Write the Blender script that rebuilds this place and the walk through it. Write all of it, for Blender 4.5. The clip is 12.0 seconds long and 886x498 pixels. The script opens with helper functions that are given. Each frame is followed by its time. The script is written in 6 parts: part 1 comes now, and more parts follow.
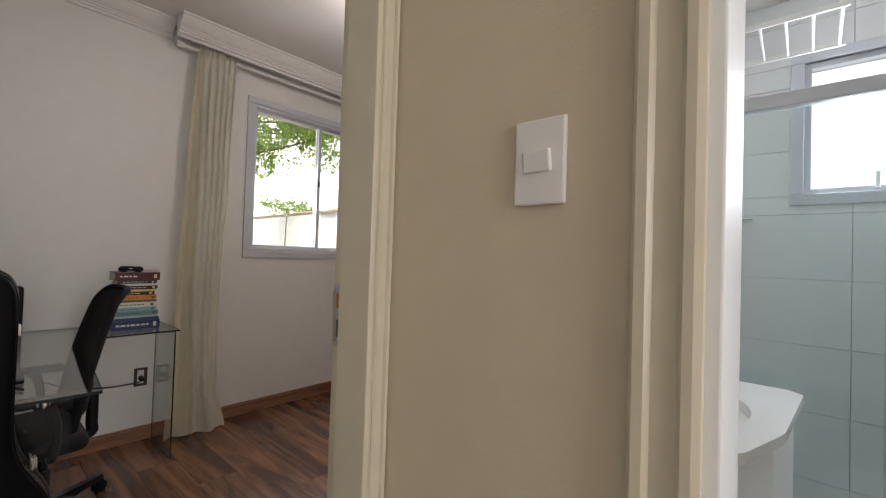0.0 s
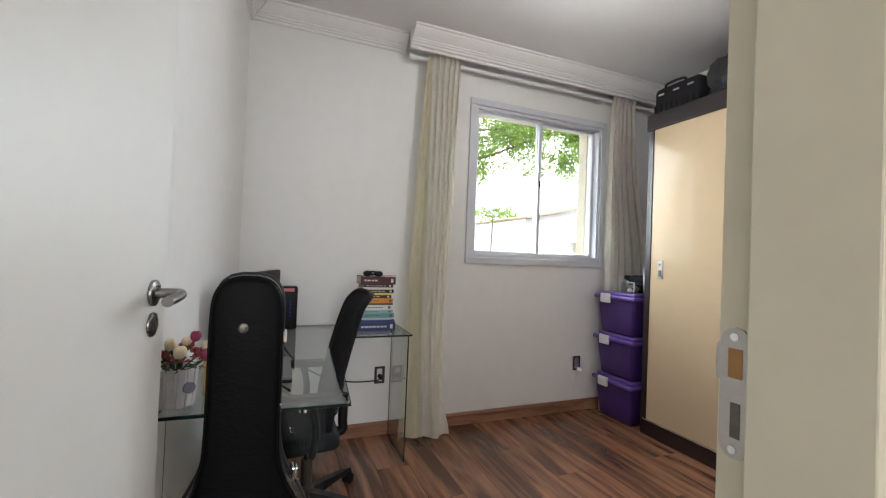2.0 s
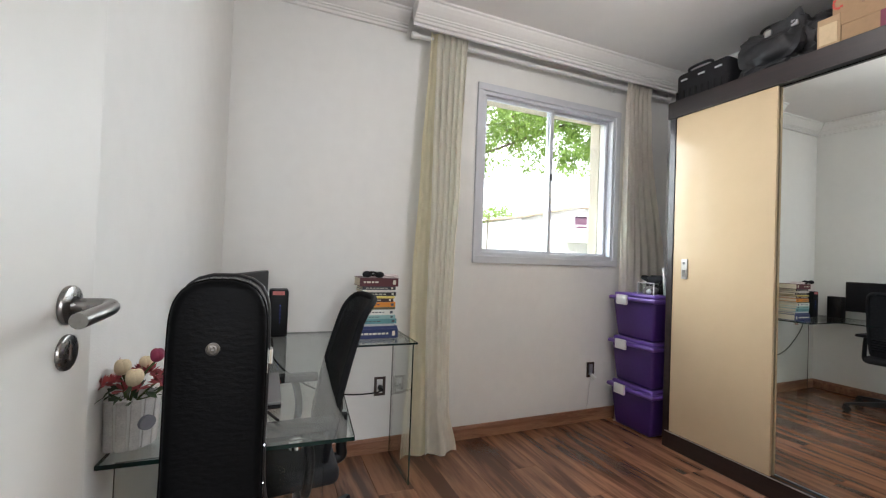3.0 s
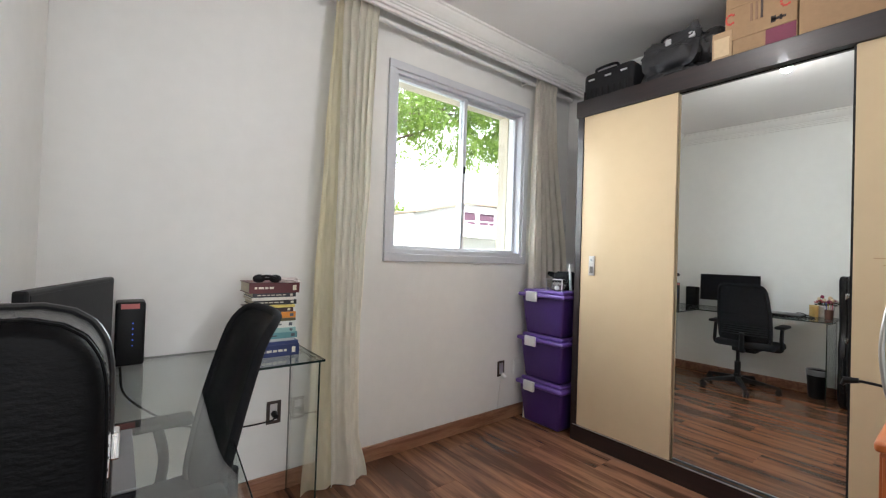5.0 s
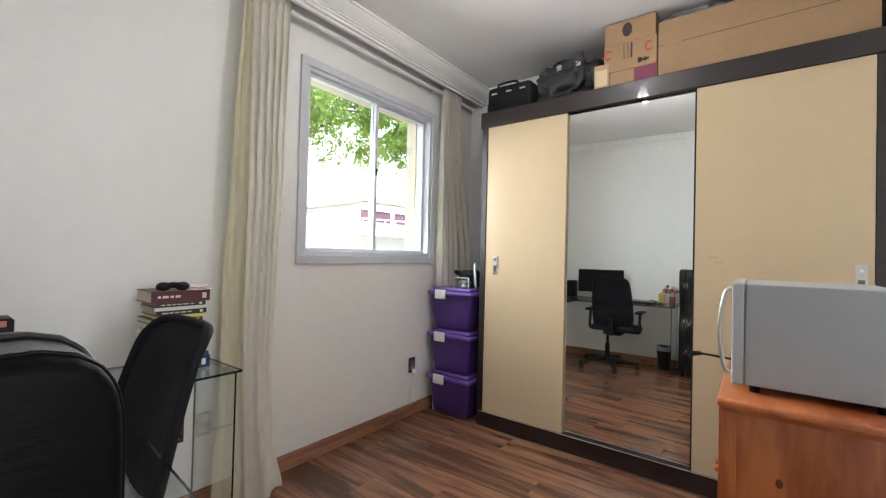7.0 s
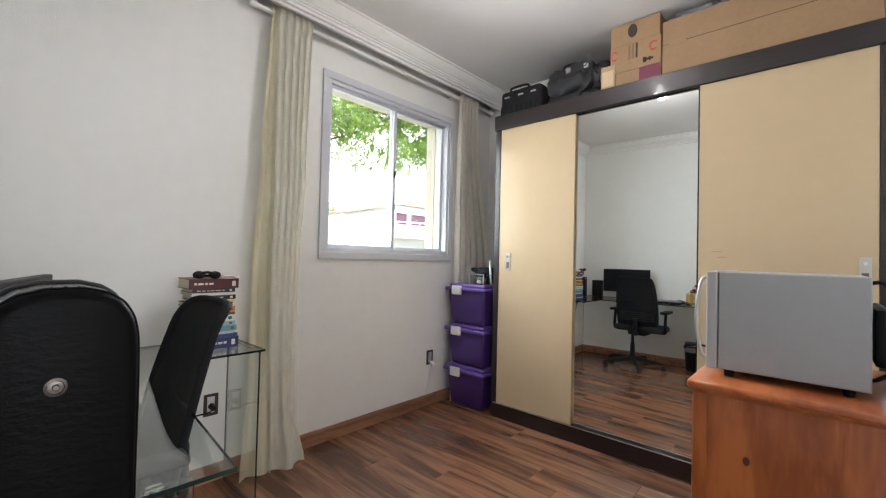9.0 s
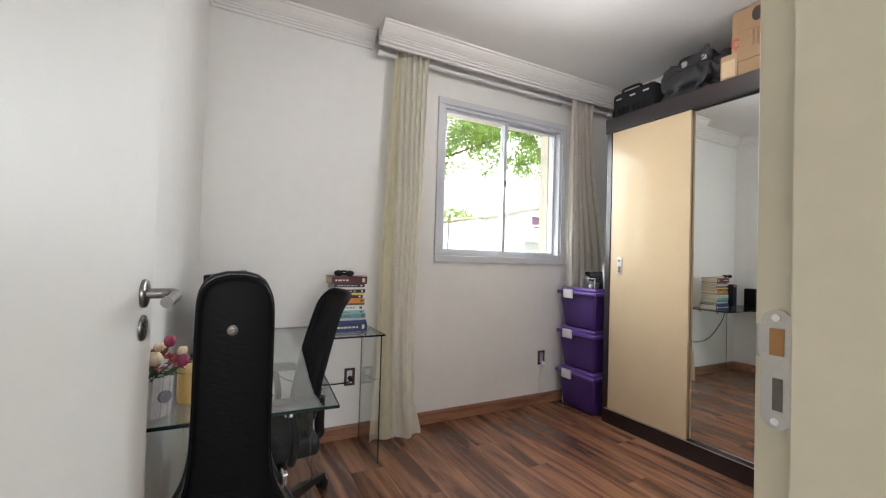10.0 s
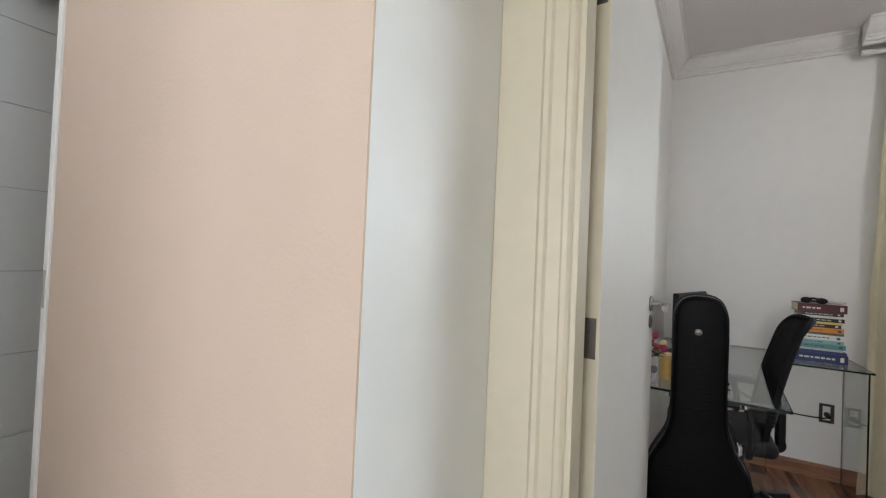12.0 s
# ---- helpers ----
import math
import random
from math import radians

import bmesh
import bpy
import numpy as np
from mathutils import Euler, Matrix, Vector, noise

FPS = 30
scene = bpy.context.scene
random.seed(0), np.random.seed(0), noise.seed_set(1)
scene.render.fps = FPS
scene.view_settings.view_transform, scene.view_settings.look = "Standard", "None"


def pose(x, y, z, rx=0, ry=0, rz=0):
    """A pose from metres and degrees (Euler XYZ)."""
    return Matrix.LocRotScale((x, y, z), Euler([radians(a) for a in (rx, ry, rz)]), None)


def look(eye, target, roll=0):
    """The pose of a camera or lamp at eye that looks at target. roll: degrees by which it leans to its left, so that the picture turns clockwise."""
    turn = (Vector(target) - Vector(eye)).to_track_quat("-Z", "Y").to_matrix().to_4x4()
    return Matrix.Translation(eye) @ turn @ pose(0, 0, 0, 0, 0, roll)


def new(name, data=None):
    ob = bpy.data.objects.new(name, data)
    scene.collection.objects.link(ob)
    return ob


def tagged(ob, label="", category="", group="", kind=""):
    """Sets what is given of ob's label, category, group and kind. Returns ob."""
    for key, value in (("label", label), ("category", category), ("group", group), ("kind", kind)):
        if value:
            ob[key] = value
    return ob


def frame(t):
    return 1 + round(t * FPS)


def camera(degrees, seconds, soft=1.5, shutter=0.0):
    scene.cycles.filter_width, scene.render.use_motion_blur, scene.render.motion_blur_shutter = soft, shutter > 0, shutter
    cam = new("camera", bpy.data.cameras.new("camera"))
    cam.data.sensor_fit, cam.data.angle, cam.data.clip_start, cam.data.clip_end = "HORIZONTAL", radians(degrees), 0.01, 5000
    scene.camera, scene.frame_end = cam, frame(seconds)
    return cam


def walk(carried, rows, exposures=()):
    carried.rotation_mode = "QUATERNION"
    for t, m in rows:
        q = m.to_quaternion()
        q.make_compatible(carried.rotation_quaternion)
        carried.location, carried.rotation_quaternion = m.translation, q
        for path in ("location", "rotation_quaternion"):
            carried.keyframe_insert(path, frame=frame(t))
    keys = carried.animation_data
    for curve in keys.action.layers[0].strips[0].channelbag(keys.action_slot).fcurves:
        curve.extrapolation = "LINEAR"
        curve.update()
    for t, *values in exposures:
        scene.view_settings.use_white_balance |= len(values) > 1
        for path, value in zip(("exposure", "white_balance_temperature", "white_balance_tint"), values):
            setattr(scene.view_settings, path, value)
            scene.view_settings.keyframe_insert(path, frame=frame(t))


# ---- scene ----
cam = camera(93.8, 12.0, soft=1.2)
PATH = [
    (0, (0.116, 0.093, 1.237), (-1.204, 1.595, 1.277), 1.8),
    (0.5, (0.05, 0.032, 1.227), (-1.544, 1.239, 1.277), 2.4),
    (1, (-0.041, 0.057, 1.235), (-1.8, 1.009, 1.275), 2.6),
    (1.5, (-0.171, 0.135, 1.234), (-2.006, 0.931, 1.267), 2.4),
    (2, (-0.308, 0.162, 1.237), (-2.166, 0.901, 1.27), 2.3),
    (2.5, (-0.447, 0.169, 1.227), (-2.306, 0.905, 1.261), 2.2),
    (4.5, (-0.863, 0.208, 1.222), (-2.527, 1.317, 1.257), 1.9),
    (5, (-0.906, 0.185, 1.242), (-2.478, 1.42, 1.269), 1.9),
    (5.5, (-0.939, 0.139, 1.253), (-2.402, 1.502, 1.277), 1.7),
    (6, (-0.951, 0.096, 1.255), (-2.312, 1.562, 1.281), 1.6),
    (6.5, (-0.95, 0.061, 1.261), (-2.225, 1.602, 1.289), 1.5),
    (7, (-0.946, 0.034, 1.265), (-2.154, 1.627, 1.292), 1.4),
    (9, (-0.709, 0.026, 1.22), (-2.06, 1.501, 1.26), 1.4),
    (9.5, (-0.539, 0.05, 1.222), (-2.09, 1.312, 1.264), 1.4),
    (10, (-0.355, 0.062, 1.223), (-2.12, 1.001, 1.264), 1.7),
    (10.5, (-0.163, 0.067, 1.233), (-2.095, 0.582, 1.282), 1.9),
    (11, (0.028, 0.083, 1.25), (-1.972, 0.095, 1.296), 2.0),
    (11.5, (0.193, 0.065, 1.256), (-1.74, -0.447, 1.305), 2.2),
    (12, (0.33, 0.016, 1.272), (-1.41, -0.97, 1.308), 2.5),
]
EXPOSURES = [(t, stops, *{0: (6500, 15), 0.5: (6250, 12), 10.5: (6100, 12)}.get(t, (5950, 10))) for t, stops in ((0, 0.74), (0.5, 1.02), (1, 1.28), (1.5, 1.34), (2.5, 1.54), (4.5, 1.69), (9.5, 1.66), (10.5, 1.48), (11, 1.14), (12, 1.17))]
walk(cam, [(t, look(eye, target, roll)) for t, eye, target, roll in PATH], EXPOSURES)

# ---- world, sun, lights ----
world = bpy.data.worlds.new("world")
world.use_nodes = True
scene.world = world
wn = world.node_tree
sky = wn.nodes.new("ShaderNodeTexSky")
sky.sky_type, sky.sun_disc = "NISHITA", False
SUN_EL, SUN_AZ = radians(58), radians(105)
sky.sun_elevation, sky.sun_rotation = SUN_EL, SUN_AZ
sky.air_density, sky.dust_density = 1.0, 6.0
wn.links.new(sky.outputs[0], wn.nodes["Background"].inputs[0])
wn.nodes["Background"].inputs[1].default_value = 0.15


def lamp(name, kind, power, matrix, colour=(1, 1, 1), size=(1, 1)):
    data = bpy.data.lights.new(name, kind)
    data.energy, data.color = power, colour
    if kind == "AREA":
        data.shape, data.size, data.size_y = "RECTANGLE", size[0], size[1]
    ob = new(name, data)
    ob.matrix_world = matrix
    return ob


# the sun stands high behind the building
to_sun = Vector((math.sin(SUN_AZ) * math.cos(SUN_EL), math.cos(SUN_AZ) * math.cos(SUN_EL), math.sin(SUN_EL)))
sun = lamp("sun", "SUN", 4.0, look(to_sun * 30, (0, 0, 0)), (1, 0.95, 0.88))
sun.data.angle = radians(0.5)
# daylight of the living room window at the far end of the hall, and of the bathroom window
lamp("hall_window_light", "AREA", 15, look((2.41, 0.0, 1.5), (0, 0.0, 1.3)), (1.0, 0.985, 0.97), (0.9, 1.5))
lamp("bath_window_light", "AREA", 9.5, look((0.5, 2.595, 1.87), (0.5, 0, 1.8)), (0.92, 0.97, 1.0), (0.72, 0.56))
# added fill lamp inside the windowless tiled room, brightens its tiles and the pink wall
lamp("kitchen_fill_light", "AREA", 3.6, look((1.2, -1.3, 2.3), (-0.2, -1.95, 1.0)), (1.0, 0.97, 0.93), (0.4, 0.6))
lamp("bedroom_window_light", "AREA", 12, look((-3.26, 2.04, 1.81), (0, 1.0, 0.15)), (0.98, 1.0, 0.99), (0.98, 1.05))
bpy.data.lights["bedroom_window_light"].spread = radians(145)
bulb_light = lamp("bulb_light", "POINT", 4.9, pose(-1.72, 1.60, 2.64), (1.0, 0.90, 0.82))
bulb_light.data.shadow_soft_size = 0.035


# ---- materials ----
def mat(name, colour, rough=0.5, metal=0.0, var=0.08, scale=6.0, bump=0.0, bump_scale=60.0, stretch=(1, 1, 1), spec=0.5, coat=0.0, trans=0.0, sub=0.0):
    m = bpy.data.materials.new(name)
    m.use_nodes = True
    n, l = m.node_tree.nodes, m.node_tree.links
    b = n["Principled BSDF"]
    b.inputs["Roughness"].default_value, b.inputs["Metallic"].default_value = rough, metal
    b.inputs["Specular IOR Level"].default_value, b.inputs["Coat Weight"].default_value = spec, coat
    b.inputs["Transmission Weight"].default_value = trans
    co = n.new("ShaderNodeTexCoord")
    mp = n.new("ShaderNodeMapping")
    mp.inputs["Scale"].default_value = stretch
    l.new(co.outputs["Object"], mp.inputs[0])
    t1, t2 = n.new("ShaderNodeTexNoise"), n.new("ShaderNodeTexNoise")
    t1.inputs["Scale"].default_value, t1.inputs["Detail"].default_value = scale, 5
    t2.inputs["Scale"].default_value, t2.inputs["Detail"].default_value = scale * 9, 3
    add = n.new("ShaderNodeMath")
    add.operation = "ADD"
    for t in (t1, t2):
        l.new(mp.outputs[0], t.inputs["Vector"])
    l.new(t1.outputs[0], add.inputs[0])
    l.new(t2.outputs[0], add.inputs[1])
    ramp = n.new("ShaderNodeMapRange")
    ramp.inputs[1].default_value, ramp.inputs[2].default_value = 0.7, 1.3
    ramp.inputs[3].default_value, ramp.inputs[4].default_value = 1 - var, 1 + var
    l.new(add.outputs[0], ramp.inputs[0])
    mul = n.new("ShaderNodeVectorMath")
    mul.operation = "SCALE"
    mul.inputs[0].default_value = colour
    l.new(ramp.outputs[0], mul.inputs["Scale"])
    l.new(mul.outputs[0], b.inputs["Base Color"])
    rr = n.new("ShaderNodeMapRange")
    rr.inputs[1].default_value, rr.inputs[2].default_value = 0.7, 1.3
    rr.inputs[3].default_value, rr.inputs[4].default_value = max(0, rough - 0.2 * var), min(1, rough + 0.2 * var)
    l.new(add.outputs[0], rr.inputs[0])
    if rough > 0.08:
        l.new(rr.outputs[0], b.inputs["Roughness"])
    if bump:
        t3, bp = n.new("ShaderNodeTexNoise"), n.new("ShaderNodeBump")
        t3.inputs["Scale"].default_value, t3.inputs["Detail"].default_value = bump_scale, 4
        bp.inputs["Strength"].default_value, bp.inputs["Distance"].default_value = bump, 0.004
        l.new(mp.outputs[0], t3.inputs["Vector"])
        l.new(t3.outputs[0], bp.inputs["Height"])
        l.new(bp.outputs[0], b.inputs["Normal"])
    return m


def wood(name, dark, light, rough, ring=5.0, stretch=(1.0, 11.0, 11.0), random_shift=True, coat=0.0, grain=0.5):
    """Streaked wood with the grain along the object's x."""
    m = bpy.data.materials.new(name)
    m.use_nodes = True
    n, l = m.node_tree.nodes, m.node_tree.links
    b = n["Principled BSDF"]
    b.inputs["Coat Weight"].default_value, b.inputs["Coat Roughness"].default_value = coat, 0.05
    co, mp = n.new("ShaderNodeTexCoord"), n.new("ShaderNodeMapping")
    mp.inputs["Scale"].default_value = stretch
    l.new(co.outputs["Object"], mp.inputs[0])
    vec = mp.outputs[0]
    if random_shift:
        info, sh, ad = n.new("ShaderNodeObjectInfo"), n.new("ShaderNodeVectorMath"), n.new("ShaderNodeVectorMath")
        sh.operation, sh.inputs[0].default_value = "SCALE", (37.0, 61.0, 13.0)
        l.new(info.outputs["Random"], sh.inputs["Scale"])
        l.new(vec, ad.inputs[0])
        l.new(sh.outputs[0], ad.inputs[1])
        vec = ad.outputs[0]
    t1, t2 = n.new("ShaderNodeTexNoise"), n.new("ShaderNodeTexNoise")
    t1.inputs["Scale"].default_value, t1.inputs["Detail"].default_value, t1.inputs["Distortion"].default_value = ring * 0.42, 3, 1.1
    t2.inputs["Scale"].default_value, t2.inputs["Detail"].default_value = ring * 3.2, 8
    l.new(vec, t1.inputs["Vector"])
    l.new(vec, t2.inputs["Vector"])
    mix = n.new("ShaderNodeMix")
    mix.inputs["Factor"].default_value = grain * 0.45
    l.new(t1.outputs[0], mix.inputs[2])
    l.new(t2.outputs[0], mix.inputs[3])
    rmp = n.new("ShaderNodeValToRGB")
    rmp.color_ramp.elements[0].position, rmp.color_ramp.elements[1].position = 0.40, 0.62
    rmp.color_ramp.elements[0].color, rmp.color_ramp.elements[1].color = (*dark, 1), (*light, 1)
    l.new(mix.outputs[0], rmp.inputs[0])
    l.new(rmp.outputs[0], b.inputs["Base Color"])
    b.inputs["Roughness"].default_value = rough
    bp = n.new("ShaderNodeBump")
    bp.inputs["Strength"].default_value, bp.inputs["Distance"].default_value = 0.12, 0.002
    l.new(t2.outputs[0], bp.inputs["Height"])
    l.new(bp.outputs[0], b.inputs["Normal"])
    return m


def glass(name, tint, rough=0.0):
    """A clear sheet: see-through, with a gloss that grows at a slant."""
    m = bpy.data.materials.new(name)
    m.use_nodes = True
    n, l = m.node_tree.nodes, m.node_tree.links
    out = n["Material Output"]
    n.remove(n["Principled BSDF"])
    tr, gl, mx = n.new("ShaderNodeBsdfTransparent"), n.new("ShaderNodeBsdfGlossy"), n.new("ShaderNodeMixShader")
    lw, pw, ml = n.new("ShaderNodeLayerWeight"), n.new("ShaderNodeMath"), n.new("ShaderNodeMath")
    tr.inputs[0].default_value = (*tint, 1)
    gl.inputs["Roughness"].default_value = rough
    lw.inputs["Blend"].default_value = 0.5
    pw.operation, pw.inputs[1].default_value = "POWER", 4.0
    ml.operation, ml.inputs[1].default_value, ml.inputs[2].default_value = "MULTIPLY_ADD", 0.95, 0.045
    l.new(lw.outputs["Facing"], pw.inputs[0])
    l.new(pw.outputs[0], ml.inputs[0])
    l.new(ml.outputs[0], mx.inputs[0])
    l.new(tr.outputs[0], mx.inputs[1])
    l.new(gl.outputs[0], mx.inputs[2])
    l.new(mx.outputs[0], out.inputs[0])
    return m


def emitter(name, colour, power):
    m = bpy.data.materials.new(name)
    m.use_nodes = True
    b = m.node_tree.nodes["Principled BSDF"]
    b.inputs["Base Color"].default_value = (*colour, 1)
    b.inputs["Emission Color"].default_value, b.inputs["Emission Strength"].default_value = (*colour, 1), power
    return m


M_WALL = mat("wall_paint", (0.80, 0.80, 0.78), 0.75, var=0.02, scale=1.5, bump=0.15, bump_scale=180)
M_CEIL = mat("ceiling_paint", (0.78, 0.755, 0.74), 0.85, var=0.015, scale=1.2, bump=0.1, bump_scale=120)
M_HALL = mat("hall_paint", (0.64, 0.56, 0.42), 0.6, var=0.03, scale=1.5, bump=0.15, bump_scale=150)
M_PINK = mat("pink_beige_paint", (0.63, 0.51, 0.41), 0.6, var=0.02, scale=1.2, bump=0.15, bump_scale=150)
M_WHITEW = mat("white_satin_paint", (0.87, 0.89, 0.88), 0.45, var=0.02, scale=1.2, bump=0.08, bump_scale=90)
M_TRIMW = mat("white_moulding", (0.80, 0.79, 0.77), 0.6, var=0.02, scale=4)
M_CASING = mat("cream_casing_paint", (0.66, 0.61, 0.47), 0.35, var=0.03, scale=3, bump=0.06, bump_scale=40)
M_DOOR = mat("white_door_lacquer", (0.74, 0.74, 0.715), 0.42, var=0.015, scale=2, bump=0.03, bump_scale=30, spec=0.3)
M_FLOOR = wood("walnut_laminate", (0.080, 0.036, 0.021), (0.255, 0.118, 0.062), 0.24, ring=2.9, stretch=(0.75, 7.5, 7.5), grain=0.5)
M_GAP = mat("floor_joint", (0.03, 0.018, 0.012), 0.8)
M_BASE = wood("baseboard_wood", (0.22, 0.10, 0.055), (0.37, 0.19, 0.11), 0.4, ring=6, stretch=(9.0, 0.9, 9.0), grain=0.6)
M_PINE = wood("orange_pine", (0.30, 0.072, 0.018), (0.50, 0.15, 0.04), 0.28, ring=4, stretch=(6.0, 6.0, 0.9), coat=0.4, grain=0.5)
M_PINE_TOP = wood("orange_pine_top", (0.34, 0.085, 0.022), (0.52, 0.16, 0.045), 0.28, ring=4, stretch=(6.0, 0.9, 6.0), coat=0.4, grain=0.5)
M_WENGE = wood("wenge_veneer", (0.007, 0.003, 0.003), (0.017, 0.007, 0.0065), 0.45, ring=8, stretch=(0.8, 10.0, 10.0), grain=0.7, coat=0.35)
M_CREAM = mat("cream_gloss_laminate", (0.55, 0.425, 0.27), 0.035, var=0.02, scale=1.5, spec=0.3)
M_ALU = mat("aluminium", (0.72, 0.73, 0.74), 0.35, 1.0, var=0.03, scale=10)
M_ALUW = mat("white_aluminium", (0.62, 0.64, 0.68), 0.35, var=0.02, scale=5)
M_STEEL = mat("brushed_steel", (0.55, 0.53, 0.50), 0.30, 1.0, var=0.05, scale=20)
M_LEVER = mat("dark_brushed_steel", (0.26, 0.25, 0.24), 0.28, 1.0, var=0.06, scale=20)
M_HINGE = mat("worn_dark_steel", (0.17, 0.155, 0.14), 0.42, 1.0, var=0.15, scale=30)
M_CHROME = mat("chrome", (0.80, 0.80, 0.80), 0.10, 1.0, var=0.02, scale=20)
M_BLACKP = mat("black_plastic", (0.005, 0.005, 0.0055), 0.45, var=0.15, scale=20, bump=0.05, bump_scale=200, spec=0.25)
M_MESH = mat("black_mesh_fabric", (0.009, 0.009, 0.0105), 0.8, var=0.2, scale=60, bump=0.3, bump_scale=400, spec=0.2)
M_LEATHER = mat("black_leatherette", (0.0030, 0.0030, 0.0034), 0.46, var=0.25, scale=30, bump=0.24, bump_scale=85, stretch=(1, 0.7, 1.7), spec=0.08)
M_BAND = mat("glossy_black_leatherette", (0.006, 0.006, 0.007), 0.24, var=0.2, scale=40, bump=0.30, bump_scale=150, spec=0.5)
M_BAG = mat("dark_grey_leatherette", (0.030, 0.030, 0.032), 0.48, var=0.25, scale=9, bump=0.5, bump_scale=22, spec=0.35)
M_FABRIC = mat("dark_grey_fabric", (0.016, 0.016, 0.018), 0.75, var=0.2, scale=20, bump=0.3, bump_scale=200, spec=0.2)
M_PURPLE = mat("purple_plastic", (0.062, 0.026, 0.16), 0.33, var=0.06, scale=8)
M_PURPLE_L = mat("light_purple_plastic", (0.13, 0.062, 0.30), 0.33, var=0.05, scale=8)
M_WHITEP = mat("white_plastic", (0.80, 0.80, 0.78), 0.3, var=0.02, scale=10)
M_GREYM = mat("silver_grey_enamel", (0.34, 0.345, 0.36), 0.38, var=0.02, scale=4, spec=0.5)
M_LGREY = mat("light_silver_plastic", (0.42, 0.42, 0.44), 0.3, var=0.02, scale=4)
M_CARTON = mat("brown_cardboard", (0.34, 0.215, 0.115), 0.8, var=0.07, scale=4, bump=0.15, bump_scale=80)
M_CARTON_S = mat("pale_cardboard", (0.42, 0.285, 0.165), 0.8, var=0.06, scale=6, bump=0.15, bump_scale=80)
M_TAPE = mat("clear_tape", (0.38, 0.25, 0.14), 0.06, var=0.03, scale=6)
M_MAROON = mat("maroon_print", (0.17, 0.025, 0.06), 0.6)
M_RED = mat("red_print", (0.55, 0.06, 0.04), 0.6)
M_DARKINK = mat("dark_ink", (0.05, 0.035, 0.03), 0.7)
M_MIRROR = bpy.data.materials.new("mirror_silver")
M_MIRROR.use_nodes = True
_b = M_MIRROR.node_tree.nodes["Principled BSDF"]
_b.inputs["Base Color"].default_value, _b.inputs["Metallic"].default_value, _b.inputs["Roughness"].default_value = (0.84, 0.87, 0.85, 1), 1.0, 0.004
M_GLASS = glass("clear_glass", (0.96, 0.98, 0.97))
M_DESKG = glass("green_desk_glass", (0.93, 0.965, 0.95))
M_SHOWER = glass("shower_glass", (0.92, 0.965, 0.965))
M_GEDGE = mat("dark_glass_edge", (0.008, 0.022, 0.018), 0.12, var=0.05, scale=20)
M_TILE = mat("white_wall_tile", (0.76, 0.78, 0.78), 0.14, var=0.015, scale=2)
M_GROUT = mat("grey_grout", (0.42, 0.43, 0.44), 0.9)
M_STONE = mat("white_stone", (0.80, 0.80, 0.79), 0.2, var=0.02, scale=5)
M_BARK = mat("bark", (0.12, 0.09, 0.06), 0.9, var=0.3, scale=12, bump=0.6, bump_scale=30)
M_HOUSE = mat("pale_house_render", (0.86, 0.85, 0.83), 0.8, var=0.05, scale=0.7, bump=0.2, bump_scale=20)
M_ROOF = mat("clay_roof", (0.40, 0.31, 0.22), 0.8, var=0.12, scale=3)
M_CONCRETE = mat("pale_concrete", (0.13, 0.128, 0.124), 0.85, var=0.1, scale=0.8, bump=0.2, bump_scale=10)
M_SOIL = mat("ground_grass", (0.12, 0.13, 0.07), 0.95, var=0.3, scale=0.6, bump=0.4, bump_scale=8)
M_YELLOWH = mat("yellow_facade", (0.62, 0.55, 0.42), 0.8, var=0.05, scale=1)
M_WINDARK = mat("dark_window", (0.13, 0.07, 0.10), 0.15)


def cloth_mat(name, colour, rough, through_light):
    """Woven cloth that lets some light through."""
    m = mat(name, colour, rough, var=0.06, scale=5, bump=0.35, bump_scale=16, stretch=(1, 1, 0.3))
    n, l = m.node_tree.nodes, m.node_tree.links
    tl, mx = n.new("ShaderNodeBsdfTranslucent"), n.new("ShaderNodeMixShader")
    tl.inputs[0].default_value = (*colour, 1)
    mx.inputs[0].default_value = through_light
    l.new(n["Principled BSDF"].outputs[0], mx.inputs[1])
    l.new(tl.outputs[0], mx.inputs[2])
    l.new(mx.outputs[0], n["Material Output"].inputs[0])
    return m


def sheer(m, share):
    """Lets a share of the light straight through an open weave."""
    n, l = m.node_tree.nodes, m.node_tree.links
    tr, mx = n.new("ShaderNodeBsdfTransparent"), n.new("ShaderNodeMixShader")
    mx.inputs[0].default_value = share
    l.new(n["Principled BSDF"].outputs[0], mx.inputs[1])
    l.new(tr.outputs[0], mx.inputs[2])
    l.new(mx.outputs[0], n["Material Output"].inputs[0])
    return m


M_WEAVE = sheer(mat("open_black_weave", (0.012, 0.012, 0.014), 0.8, var=0.2, scale=60, bump=0.3, bump_scale=400, spec=0.2), 0.10)
M_CURT = cloth_mat("cream_satin", (0.95, 0.915, 0.815), 0.34, 0.02)
M_LINING = cloth_mat("yellow_cream_lining", (0.88, 0.83, 0.64), 0.6, 0.03)
M_LEAF = cloth_mat("tree_leaf", (0.23, 0.34, 0.07), 0.5, 0.55)
M_GLOW = emitter("bright_overcast_backdrop", (0.97, 0.985, 1.0), 0.75)
M_BULB = emitter("lit_bulb_glass", (1.0, 0.95, 0.90), 9.0)


# ---- mesh helpers ----
ORIGIN = {}


def bm_new():
    return bmesh.new()


